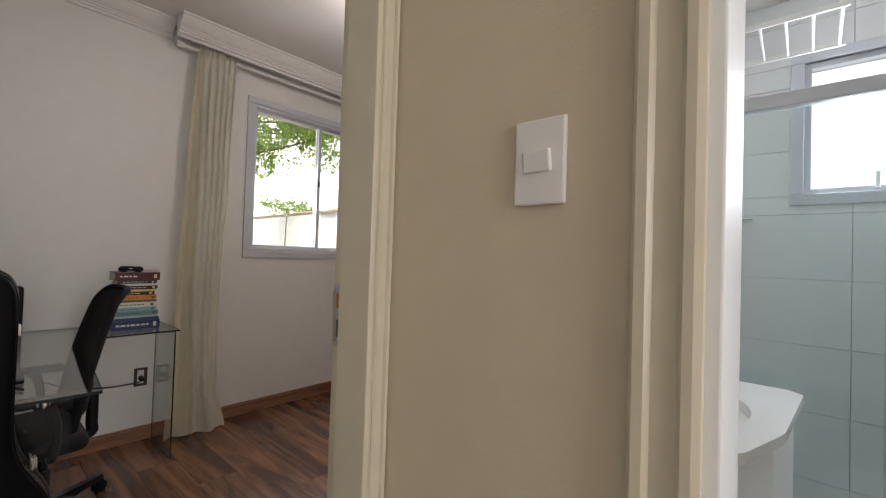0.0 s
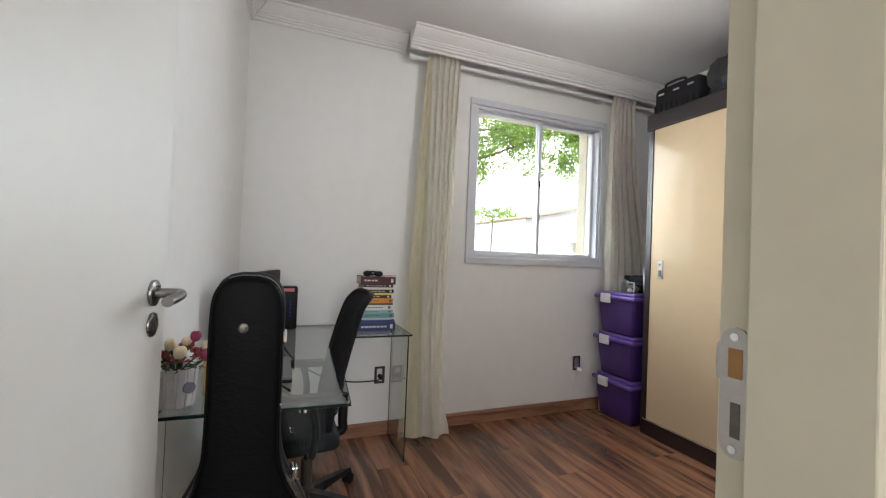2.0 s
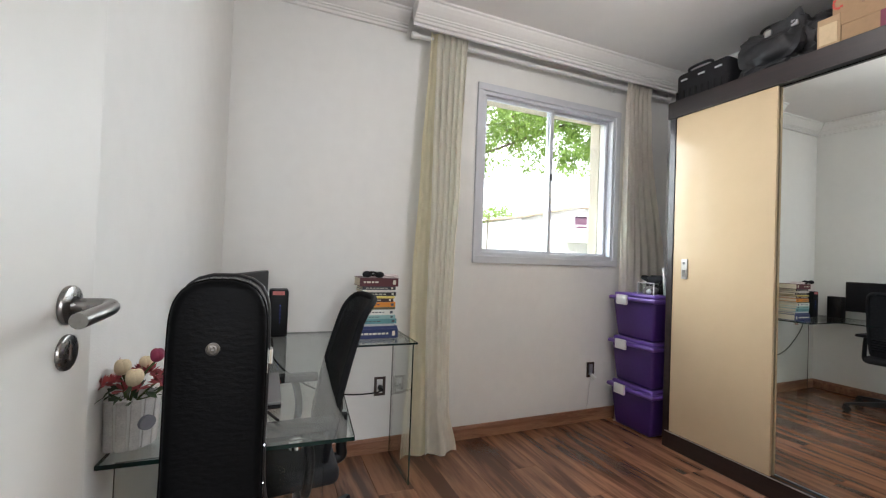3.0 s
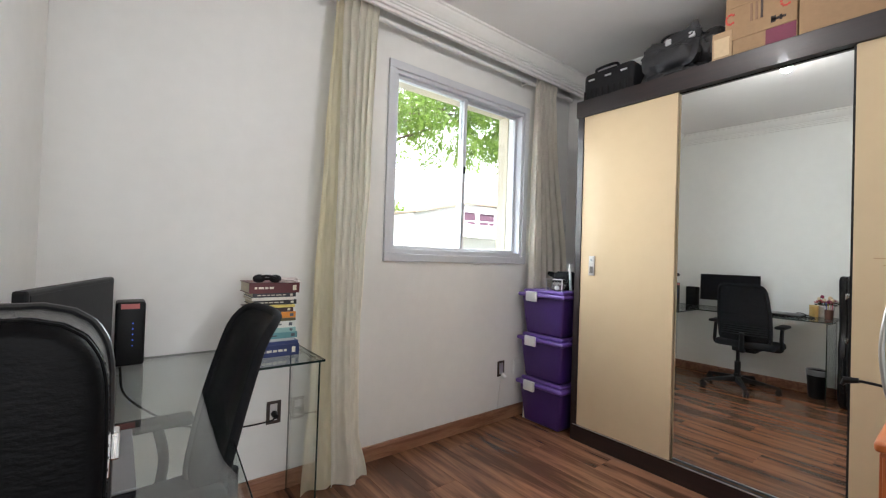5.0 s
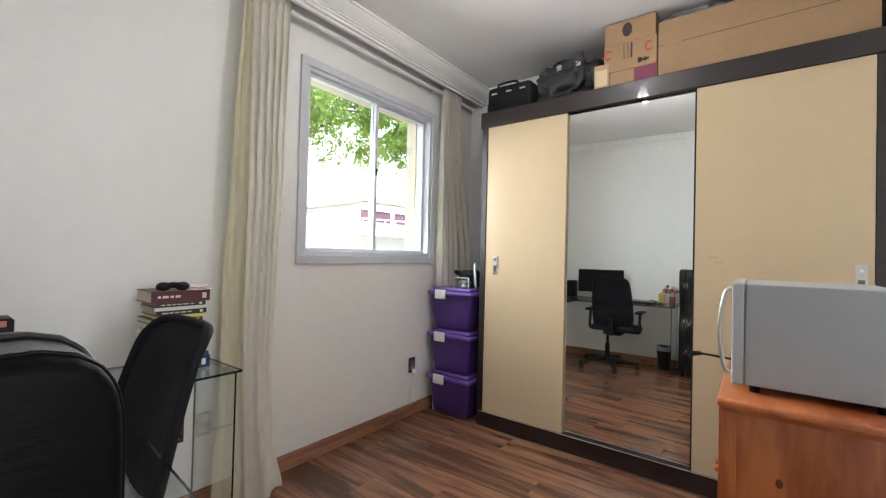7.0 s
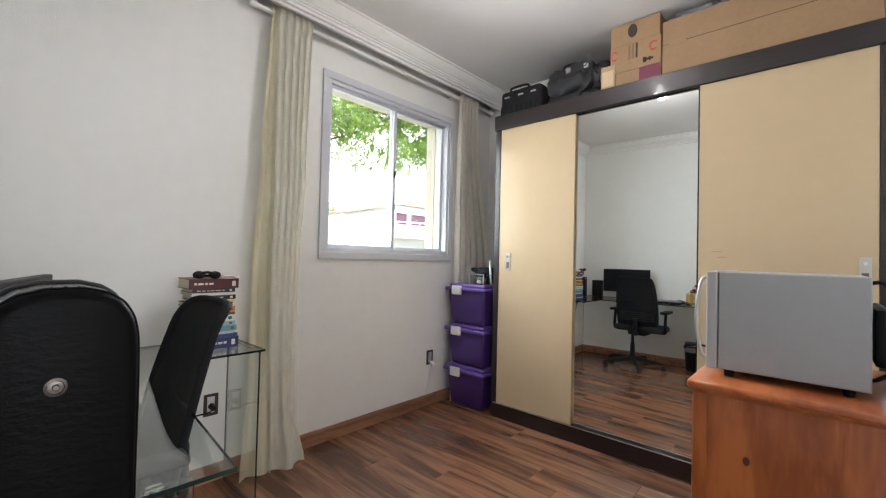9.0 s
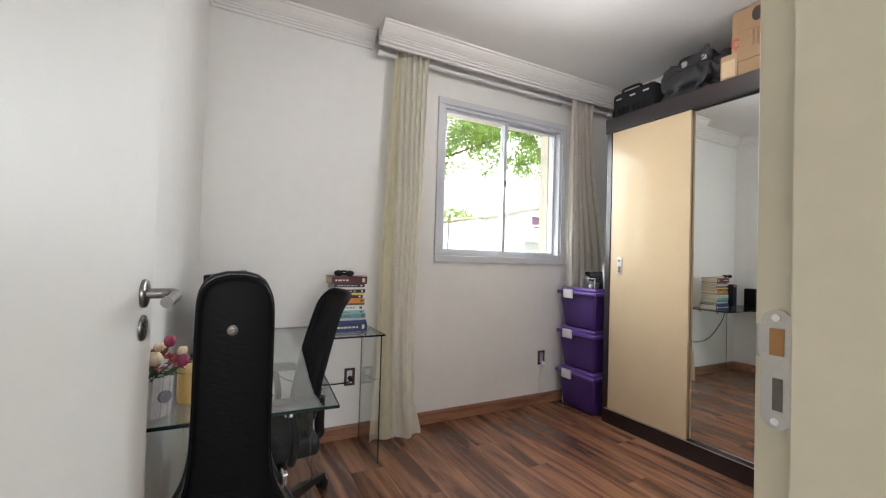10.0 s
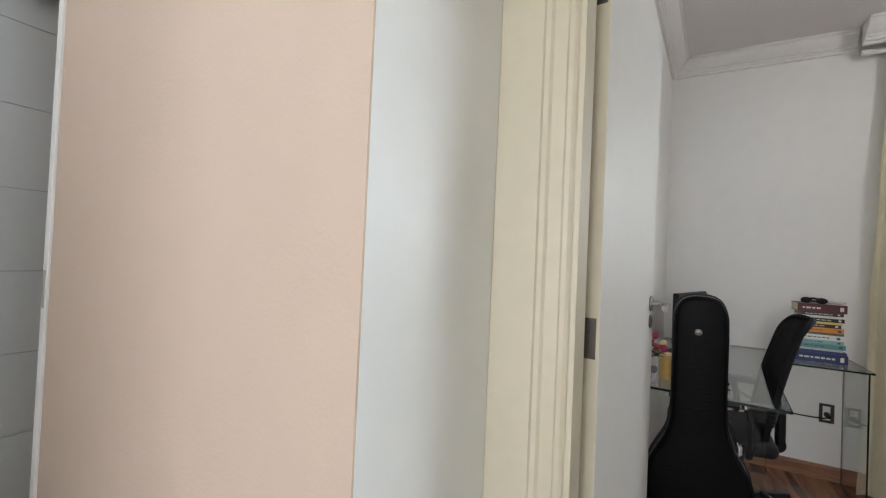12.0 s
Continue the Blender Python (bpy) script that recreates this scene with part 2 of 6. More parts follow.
def box(bm, x0, y0, z0, x1, y1, z1, bevel=0.0, seg=2):
    lo, hi = Vector((min(x0, x1), min(y0, y1), min(z0, z1))), Vector((max(x0, x1), max(y0, y1), max(z0, z1)))
    vs = bmesh.ops.create_cube(bm, size=1, matrix=Matrix.LocRotScale((lo + hi) / 2, None, hi - lo))["verts"]
    if bevel:
        es = list({e for v in vs for e in v.link_edges})
        bmesh.ops.bevel(bm, geom=es, offset=bevel, segments=seg, profile=0.5, affect="EDGES")
    return bm


def cyl(bm, p0, p1, r0, r1=None, seg=20, bevel=0.0):
    p0, p1 = Vector(p0), Vector(p1)
    r1 = r0 if r1 is None else r1
    m = Matrix.Translation((p0 + p1) / 2) @ (p1 - p0).to_track_quat("Z", "Y").to_matrix().to_4x4()
    vs = bmesh.ops.create_cone(bm, cap_ends=True, segments=seg, radius1=r0, radius2=r1, depth=(p1 - p0).length, matrix=m)["verts"]
    if bevel:
        es = [e for e in {e for v in vs for e in v.link_edges} if any(len(f.verts) > 4 for f in e.link_faces)]
        bmesh.ops.bevel(bm, geom=es, offset=bevel, segments=2, profile=0.5, affect="EDGES")
    return bm


def ball(bm, c, r, scale=(1, 1, 1), seg=14):
    bmesh.ops.create_uvsphere(bm, u_segments=seg, v_segments=max(6, seg * 2 // 3), radius=r, matrix=Matrix.LocRotScale(c, None, scale))
    return bm


def tube(bm, pts, r, seg=8):
    """A round bar bent along pts."""
    pts = [Vector(p) for p in pts]
    rings, side = [], None
    for i, p in enumerate(pts):
        d = (pts[min(i + 1, len(pts) - 1)] - pts[max(i - 1, 0)]).normalized()
        side = d.orthogonal().normalized() if side is None else (side - d * side.dot(d)).normalized()
        up = d.cross(side)
        rings.append([bm.verts.new(p + r * (math.cos(2 * math.pi * k / seg) * side + math.sin(2 * math.pi * k / seg) * up)) for k in range(seg)])
    for a, b in zip(rings, rings[1:]):
        for k in range(seg):
            bm.faces.new((a[k], a[(k + 1) % seg], b[(k + 1) % seg], b[k]))
    bm.faces.new(rings[0][::-1])
    bm.faces.new(rings[-1])
    return bm


def curve_pts(ctrl, n=24):
    """A smooth line through the control points."""
    c = [Vector(p) for p in ctrl]
    c = [2 * c[0] - c[1], *c, 2 * c[-1] - c[-2]]
    out = []
    for i in range(1, len(c) - 2):
        for k in range(n):
            t = k / n
            out.append(0.5 * (2 * c[i] + (c[i + 1] - c[i - 1]) * t + (2 * c[i - 1] - 5 * c[i] + 4 * c[i + 1] - c[i + 2]) * t * t + (3 * c[i] - c[i - 1] - 3 * c[i + 1] + c[i + 2]) * t ** 3))
    return out + [c[-2]]


def lathe(bm, profile, centre, seg=28, squash=1.0):
    cx, cy, cz = centre
    rings = [[bm.verts.new((cx + r * math.cos(2 * math.pi * k / seg), cy + squash * r * math.sin(2 * math.pi * k / seg), cz + z)) for k in range(seg)] for r, z in profile]
    for a, b in zip(rings, rings[1:]):
        for k in range(seg):
            bm.faces.new((a[k], a[(k + 1) % seg], b[(k + 1) % seg], b[k]))
    bm.faces.new(rings[0][::-1])
    bm.faces.new(rings[-1])
    return bm


def prism(bm, outline, to3d, depth_a, depth_b, bevel=0.0):
    """An outline of (u, v) made solid between two depths; to3d(u, v, w) gives the place."""
    a = [bm.verts.new(to3d(u, v, depth_a)) for u, v in outline]
    b = [bm.verts.new(to3d(u, v, depth_b)) for u, v in outline]
    fs = [bm.faces.new(a), bm.faces.new(b[::-1])]
    for i in range(len(a)):
        fs.append(bm.faces.new((a[i], b[i], b[(i + 1) % len(a)], a[(i + 1) % len(a)])))
    bmesh.ops.recalc_face_normals(bm, faces=fs)
    if bevel:
        es = list({e for f in fs[:2] for e in f.edges})
        bmesh.ops.bevel(bm, geom=es, offset=bevel, segments=3, profile=0.5, affect="EDGES")
    return bm


def sweep(bm, profile, p0, p1, out, mitre0=0.0, mitre1=0.0):
    """A moulding: profile of (out from the wall, up) run from p0 to p1; mitres lengthen or shorten each end per metre of out."""
    p0, p1, out = Vector(p0), Vector(p1), Vector(out)
    d = (p1 - p0).normalized()
    a = [bm.verts.new(p0 + out * u + Vector((0, 0, v)) + d * mitre0 * u) for u, v in profile]
    b = [bm.verts.new(p1 + out * u + Vector((0, 0, v)) + d * mitre1 * u) for u, v in profile]
    fs = [bm.faces.new(a), bm.faces.new(b[::-1])]
    for i in range(len(a)):
        fs.append(bm.faces.new((a[i], b[i], b[(i + 1) % len(a)], a[(i + 1) % len(a)])))
    bmesh.ops.recalc_face_normals(bm, faces=fs)
    return bm


def obj(name, bm, material, origin=(0, 0, 0), smooth=False, shift=True):
    o = Vector(origin)
    if shift:
        bmesh.ops.translate(bm, verts=bm.verts, vec=-o)
    if smooth:
        for f in bm.faces:
            f.smooth = True
    me = bpy.data.meshes.new(name)
    bm.to_mesh(me)
    bm.free()
    me.materials.append(material)
    if smooth:
        me.set_sharp_from_angle(angle=radians(38))
    return new(name, me)


def solid(name, bm, material, label, category, kind="", group="", origin=None, smooth=False):
    """A thing of one mesh, with its origin at its foot."""
    if origin is None:
        lo = [min(v.co[i] for v in bm.verts) for i in range(3)]
        hi = [max(v.co[i] for v in bm.verts) for i in range(3)]
        origin = ((lo[0] + hi[0]) / 2, (lo[1] + hi[1]) / 2, lo[2])
    ob = obj(name, bm, material, origin, smooth)
    ob.location = origin
    ORIGIN[ob] = Vector(origin)
    return tagged(ob, label, category, group, kind)


def thing(name, base, label, category, group="", kind=""):
    ob = new(name)
    ob.location = base
    ob.empty_display_size = 0.1
    ORIGIN[ob] = Vector(base)
    return tagged(ob, label, category, group, kind)


def part(name, bm, material, parent, label="", smooth=False):
    """One mesh under a thing or a part; the mesh is given in world places."""
    ob = obj(name, bm, material, ORIGIN[parent], smooth)
    ob.parent = parent
    ORIGIN[ob] = ORIGIN[parent]
    return tagged(ob, label) if label else ob


def spin(bm, degrees, centre, axis="Z", verts=None):
    bmesh.ops.rotate(bm, verts=verts or bm.verts, cent=centre, matrix=Matrix.Rotation(radians(degrees), 3, axis))
    return bm


# ---- structure ----
XW, YL, YR, CEIL = -3.11, -0.22, 3.28, 2.75
YLW = -0.055


def south(x):
    """The line of the south wall, which is not quite square to the others."""
    return YLW + (YL - YLW) * (x - XW) / (-0.59 - XW)

XH = -0.48


def structure(name, boxes, material, label, category="wall"):
    bm = bm_new()
    for b in boxes:
        box(bm, *b)
    return solid(name, bm, material, label, category, "structure", origin=(0, 0, 0))


structure("wall_west", [(XW - 0.16, YL - 0.14, 0, XW, 1.50, CEIL), (XW - 0.16, 2.69, 0, XW, YR + 0.14, CEIL), (XW - 0.16, 1.50, 0, XW, 2.69, 1.24), (XW - 0.16, 1.50, 2.385, XW, 2.69, CEIL)], M_WALL, "off-white painted bedroom wall with the window opening")
bm = bm_new()
prism(bm, [(XW, YLW), (-0.59, YL), (-0.59, YL - 0.14), (XW, YL - 0.14)], lambda u, v, w: Vector((u, v, w)), 0, CEIL)
solid("wall_south", bm, M_WALL, "off-white painted bedroom wall behind the glass desk", "wall", "structure", origin=(0, 0, 0))
structure("wall_north", [(XW, YR, 0, -0.34, YR + 0.14, CEIL)], M_WALL, "off-white painted wall behind the wardrobe")
structure("wall_east", [(-0.59, 0.597, 0, XH, 0.75, CEIL), (-0.59, 0.75, 0, -0.34, 0.90, CEIL), (-0.46, 0.90, 0, -0.34, YR, CEIL), (-0.59, -0.195, 2.135, XH, 0.597, CEIL)], M_WALL, "off-white painted wall with the bedroom doorway")
structure("wall_hall_end", [(-0.59, -0.64, 0, XH, -0.195, CEIL)], M_WHITEW, "white satin painted wall beside the bedroom door")
structure("wall_switch", [(XH, 0.61, 0, 0.033, 0.75, CEIL), (0.70, 0.61, 0, 2.40, 0.75, CEIL), (0.033, 0.61, 2.135, 0.70, 0.75, CEIL)], M_HALL, "cream painted hall wall with a light switch")
structure("wall_recess", [(XH, -0.46, 0, -0.068, -0.32, CEIL)], M_WHITEW, "white satin painted return wall beside the bedroom door")
structure("wall_hall_west", [(-0.204, -1.26, 0, -0.064, -0.3206, CEIL), (-0.204, -2.0, 2.135, -0.064, -1.26, CEIL)], M_PINK, "pinkish beige painted hall wall")
structure("wall_hall_south", [(0.95, -0.71, 0, 2.40, -0.57, CEIL)], M_PINK, "pinkish beige painted wall of the hall")
structure("wall_hall_far", [(2.40, -0.71, 0, 2.54, -0.45, CEIL), (2.40, 0.45, 0, 2.54, 0.75, CEIL), (2.40, -0.45, 0, 2.54, 0.45, 0.72), (2.40, -0.45, 2.28, 2.54, 0.45, CEIL)], M_HALL, "cream painted wall closing the hall")
structure("ceiling", [(XW - 0.16, YL - 0.14, CEIL, -0.34, YR + 0.14, CEIL + 0.12)], M_CEIL, "white painted bedroom ceiling", "ceiling")
structure("ceiling_hall", [(-0.34, -2.2, CEIL, 2.54, 2.9, CEIL + 0.12), (-0.98, -2.2, CEIL, -0.34, YL - 0.14, CEIL + 0.12)], M_CEIL, "white painted hall ceiling", "ceiling")
structure("floor_hall", [(-0.485, -0.57, -0.06, 2.40, 0.61, 0), (-0.8, -2.0, -0.06, 1.5, -0.571, 0)], M_CONCRETE, "pale stone hall floor", "floor")
structure("wall_bath", [(-0.34, 2.605, 0, 0.10, 2.76, CEIL), (0.90, 2.605, 0, 1.2, 2.76, CEIL), (0.10, 2.605, 0, 0.90, 2.76, 1.57), (0.10, 2.605, 2.185, 0.90, 2.76, CEIL), (1.2, 0.75, 0, 1.34, 2.76, CEIL)], M_GROUT, "grey-jointed bathroom wall with the window opening")
structure("floor_bath", [(-0.34, 0.75, -0.06, 1.2, 2.6, -0.01)], M_STONE, "white bathroom floor", "floor")
structure("ceiling_bath", [(-0.34, 0.75, 2.50, 1.2, 2.60, 2.54)], M_CEIL, "white bathroom ceiling", "ceiling")
structure("wall_kitchen", [(-0.94, -2.14, 0, -0.8, -0.34, CEIL), (-0.8, -2.14, 0, 1.5, -2.005, CEIL), (1.5, -2.14, 0, 1.64, -0.62, CEIL)], M_GROUT, "grey-jointed tiled wall of the room across the hall")

# cornice: a stepped plaster moulding, with a deeper curtain box over the window
CORN = [(0, 0), (0.105, 0), (0.105, -0.012), (0.092, -0.015), (0.088, -0.026), (0.072, -0.046), (0.052, -0.064), (0.042, -0.070), (0.042, -0.078), (0.032, -0.080), (0.030, -0.090), (0.020, -0.093), (0.018, -0.108), (0, -0.108)]
bm = bm_new()
sweep(bm, CORN, (XW, YLW, CEIL), (XW, 0.93, CEIL), (1, 0, 0), 1, 0)
sweep(bm, CORN, (XW, YLW, CEIL), (-0.59, YL, CEIL), (0.057, 0.998, 0), 1, 0)
sweep(bm, CORN, (-2.965, YR, CEIL), (-0.46, YR, CEIL), (0, -1, 0), 0, -1)
solid("cornice", bm, M_TRIMW, "white stepped plaster cornice round the ceiling", "cornice", "structure", origin=(0, 0, 0))
bm = bm_new()
sweep(bm, CORN, (-2.965, 0.93, CEIL), (-2.965, YR, CEIL), (1, 0, 0), 0, -1)
box(bm, -2.985, 0.93, CEIL - 0.125, -2.966, YR, CEIL)
solid("curtain_box", bm, M_TRIMW, "white plaster curtain box with a stepped moulding", "curtain box", "structure", origin=(0, 0, 0))

# baseboards
BASEP = [(0, 0), (0.015, 0), (0.015, 0.070), (0.011, 0.078), (0.011, 0.084), (0.005, 0.088), (0, 0.088)]
bm = bm_new()
sweep(bm, BASEP, (XW, YLW, 0), (XW, YR, 0), (1, 0, 0), 1, 0)
solid("baseboard", bm, M_BASE, "brown wooden baseboard under the window", "baseboard", "structure", origin=(0, 0, 0))
bm = bm_new()
sweep(bm, BASEP, (XW, YLW, 0), (-0.62, south(-0.62), 0), (0.057, 0.998, 0), 1, 0)
solid("baseboard_south", bm, M_BASE, "brown wooden baseboard behind the desk", "baseboard", "structure", origin=(0, 0, 0))

# bedroom door frame: rebated jambs, head and moulded casings
YJ0, YJ1 = -0.157, 0.572
frame_1 = thing("door_frame", (-0.5, 0.2, 0), "cream painted rebated wooden door frame of the bedroom", "door frame", kind="structure")
bm = bm_new()
box(bm, -0.588, YJ1, 0, -0.465, 0.597, 2.13)
box(bm, -0.556, YJ1 - 0.012, 0, -0.465, YJ1, 2.118, 0.002)
part("jamb", bm, M_CASING, frame_1)
bm = bm_new()
box(bm, -0.612, -0.195, 0, -0.465, YJ0, 2.13)
box(bm, -0.556, YJ0, 0, -0.465, YJ0 + 0.012, 2.118, 0.002)
part("jamb", bm, M_CASING, frame_1)
bm = bm_new()
box(bm, -0.588, YJ0, 2.105, -0.465, YJ1, 2.13)
part("head", bm, M_CASING, frame_1)
CAS = [(0, 0), (0.018, 0), (0.022, 0.008), (0.022, 0.018), (0.014, 0.024), (0.014, 0.050), (0.020, 0.056), (0.020, 0.068), (0.012, 0.074), (0, 0.074)]


CAS_WIDE = [(0, 0), (0.018, 0), (0.022, 0.006), (0.022, 0.015), (0.014, 0.021), (0.014, 0.046), (0.019, 0.052), (0.019, 0.062), (0.008, 0.070), (0.008, 0.160), (0, 0.160)]


def casing_v(bm, x, y, side, sign, top, width=1.0, profile=CAS):
    """An upright casing on the face x, from y outwards to side."""
    prism(bm, profile, lambda u, v, w: Vector((x + sign * u, y + side * v * width, w)), 0, top)


bm = bm_new()
casing_v(bm, XH, YJ1 + 0.002, 1, 1, 2.20, 0.48)
part("casing", bm, M_CASING, frame_1)
bm = bm_new()
casing_v(bm, XH, YJ0 - 0.002, -1, 1, 2.20, 1.0, CAS_WIDE)
part("casing", bm, M_CASING, frame_1)
bm = bm_new()
casing_v(bm, -0.578, YJ1 + 0.012, 1, -1, 2.20)
part("casing", bm, M_CASING, frame_1)
bm = bm_new()
box(bm, XH, YJ0 - 0.157, 2.13, XH + 0.02, YJ1 + 0.035, 2.20, 0.004)
box(bm, -0.612, YJ0 - 0.04, 2.13, -0.59, YJ1 + 0.08, 2.20, 0.004)
part("head_casing", bm, M_CASING, frame_1)
# strike plate with two recesses, on the rebate
bm = bm_new()
sz, sx = 1.118, -0.571


def plate_face(u, v, w):
    return Vector((sx + u, YJ1 - w, sz + v))


out = [(0.014 * math.cos(a) * s, 0.048 + 0.014 * math.sin(a)) for a, s in [(radians(k), 1) for k in range(0, 181, 30)]]
out += [(-u, -v) for u, v in out]
prism(bm, out, plate_face, -0.002, 0.003)
box(bm, sx - 0.019, YJ1 - 0.003, sz + 0.010, sx - 0.012, YJ1 + 0.002, sz + 0.046, 0.002)
sp = part("strike_plate", bm, M_STEEL, frame_1, "brushed steel strike plate")
bm = bm_new()
box(bm, sx - 0.006, YJ1 - 0.0036, sz + 0.014, sx + 0.007, YJ1 - 0.003, sz + 0.042)
part("latch_recess", bm, mat("raw_wood_recess", (0.38, 0.20, 0.07), 0.7), sp)
bm = bm_new()
box(bm, sx - 0.003, YJ1 - 0.0036, sz - 0.042, sx + 0.006, YJ1 - 0.003, sz - 0.009)
part("bolt_recess", bm, M_HINGE, sp)
for dz in (0.053, -0.053):
    bm = bm_new()
    cyl(bm, (sx, YJ1 - 0.005, sz + dz), (sx, YJ1 - 0.002, sz + dz), 0.004, seg=10)
    part("screw", bm, M_CHROME, sp)

# bedroom door: swung into the room
DA = 6.0
HX, HY = -0.630, -0.166
door = thing("door_1", (HX, HY, 0.008), "white lacquered bedroom door standing open into the room", "door", kind="structure")


def door_place(u, v, w):
    """u along the leaf from the hinge, v through it towards the doorway, w up."""
    a = radians(DA)
    return Vector((HX - u * math.cos(a) + v * math.sin(a), HY + u * math.sin(a) + v * math.cos(a), w))


def in_door(bm):
    for v in bm.verts:
        v.co = door_place(*v.co)
    return bm


bm = bm_new()
box(bm, 0.010, 0.002, 0.008, 0.712, 0.037, 2.098, 0.002)
leaf = part("leaf", in_door(bm), M_DOOR, door)
bm = bm_new()
box(bm, 0.0085, 0.003, 0.010, 0.0100, 0.036, 2.096)
part("leaf_edge", in_door(bm), M_CASING, door, "cream painted edge of the leaf")
bm = bm_new()
cyl(bm, (0.648, 0.035, 1.142), (0.648, 0.044, 1.142), 0.026, seg=28, bevel=0.003)
rose = part("rose", in_door(bm), M_LEVER, door, smooth=True)
bm = bm_new()
tube(bm, curve_pts([(0.648, 0.042, 1.142), (0.648, 0.075, 1.142), (0.640, 0.088, 1.142), (0.615, 0.094, 1.140), (0.55, 0.094, 1.136)], 8), 0.0095, 12)
part("lever", in_door(bm), M_LEVER, door, "brushed steel lever handle", smooth=True)
bm = bm_new()
cyl(bm, (0.648, 0.035, 1.080), (0.648, 0.042, 1.080), 0.024, seg=28, bevel=0.003)
esc = part("escutcheon", in_door(bm), M_LEVER, door, smooth=True)
bm = bm_new()
box(bm, 0.645, 0.0424, 1.070, 0.651, 0.043, 1.090)
part("keyhole", in_door(bm), M_DARKINK, esc)
for hz in (0.25, 1.105, 1.90):
    bm = bm_new()
    cyl(bm, (HX, HY, hz - 0.045), (HX, HY, hz + 0.045), 0.0075, seg=14)
    for k in (-0.05, 0.045):
        cyl(bm, (HX, HY, hz + k), (HX, HY, hz + k + 0.005), 0.0055, seg=12)
    box(bm, HX + 0.004, HY + 0.006, hz - 0.045, HX + 0.042, HY + 0.0078, hz + 0.045)
    hb = part("hinge", bm, M_HINGE, door, "worn steel hinge", smooth=True)
    bm = bm_new()
    box(bm, 0.0065, 0.0, hz - 0.045, 0.0085, 0.030, hz + 0.045)
    part("hinge_leaf", in_door(bm), M_HINGE, door)

# bathroom door frame
frame_2 = thing("door_frame", (0.36, 0.68, 0), "cream painted wooden door frame of the bathroom", "door frame", kind="structure")
bm = bm_new()
prism(bm, CAS, lambda u, v, w: Vector((0.036 - v, 0.61 - u, w)), 0, 2.20)
part("casing", bm, M_CASING, frame_2)
bm = bm_new()
prism(bm, CAS, lambda u, v, w: Vector((0.697 + v, 0.61 - u, w)), 0, 2.20)
part("casing", bm, M_CASING, frame_2)
bm = bm_new()
box(bm, 0.033, 0.606, 0, 0.052, 0.755, 2.13, 0.003)
part("jamb", bm, M_WHITEW, frame_2)
bm = bm_new()
box(bm, 0.681, 0.606, 0, 0.70, 0.755, 2.13, 0.003)
part("jamb", bm, M_WHITEW, frame_2)
bm = bm_new()
box(bm, 0.052, 0.606, 2.11, 0.681, 0.755, 2.135)
part("head", bm, M_WHITEW, frame_2)
# frame of the tiled room across the hall
frame_3 = thing("door_frame", (-0.15, -1.3, 0), "grey-white door frame of the tiled room beyond the hall", "door frame", kind="structure")
bm = bm_new()
box(bm, -0.210, -1.285, 0, -0.058, -1.2605, 2.13, 0.002)
jb = part("jamb", bm, M_WHITEW, frame_3)
bm = bm_new()
box(bm, -0.058, -1.279, 1.11, -0.0565, -1.266, 1.20, 0.0005)
part("strike_plate", bm, M_STEEL, jb)

# light switch on the hall wall
swt = thing("light_switch", (-0.161, 0.61, 1.372), "white plastic light switch plate with one rocker", "switch")
bm = bm_new()
box(bm, -0.199, 0.600, 1.313, -0.123, 0.610, 1.431, 0.003)
part("plate", bm, M_WHITEP, swt)
bm = bm_new()
box(bm, -0.183, 0.593, 1.357, -0.141, 0.601, 1.388, 0.003)
spin(bm, 10, (-0.161, 0.600, 1.373), "X")
part("rocker", bm, M_WHITEP, swt)

# ---- window ----
WY0, WY1, WZ0, WZ1 = 1.50, 2.69, 1.24, 2.385
window = thing("window_1", (XW, 2.095, WZ0), "white aluminium sliding window with two clear panes", "window", kind="structure")
bm = bm_new()
t = 0.05
for b in ((1.45, 1.19, 2.74, 1.19 + t), (1.45, 2.43 - t, 2.74, 2.43), (1.45, 1.19 + t, 1.45 + t, 2.43 - t), (2.74 - t, 1.19 + t, 2.74, 2.43 - t)):
    box(bm, XW, b[0], b[1], XW + 0.018, b[2], b[3], 0.003)
part("trim", bm, M_ALUW, window)
bm = bm_new()
for b in ((WY0, WZ0, WY1, WZ0 + 0.03), (WY0, WZ1 - 0.028, WY1, WZ1), (WY0, WZ0 + 0.03, WY0 + 0.02, WZ1 - 0.028), (WY1 - 0.02, WZ0 + 0.03, WY1, WZ1 - 0.028)):
    box(bm, XW - 0.09, b[0], b[1], XW + 0.004, b[2], b[3], 0.002)
part("frame", bm, M_ALUW, window)
for y0, y1, x in ((WY0 + 0.012, 2.115, XW - 0.035), (2.085, WY1 - 0.012, XW - 0.065)):
    bm = bm_new()
    z0, z1, s = WZ0 + 0.022, WZ1 - 0.02, 0.028
    for b in ((y0, z0, y1, z0 + s), (y0, z1 - s, y1, z1), (y0, z0 + s, y0 + s, z1 - s), (y1 - s, z0 + s, y1, z1 - s)):
        box(bm, x - 0.012, b[0], b[1], x + 0.012, b[2], b[3], 0.002)
    sash = part("sash", bm, M_ALUW, window)
    bm = bm_new()
    box(bm, x - 0.002, y0 + s, z0 + s, x + 0.002, y1 - s, z1 - s)
    pane = part("pane", bm, M_GLASS, sash)
    pane.visible_shadow = False
bm = bm_new()
box(bm, XW - 0.022, 2.094, 1.82, XW - 0.012, 2.106, 1.87, 0.002)
part("latch", bm, M_BLACKP, window)

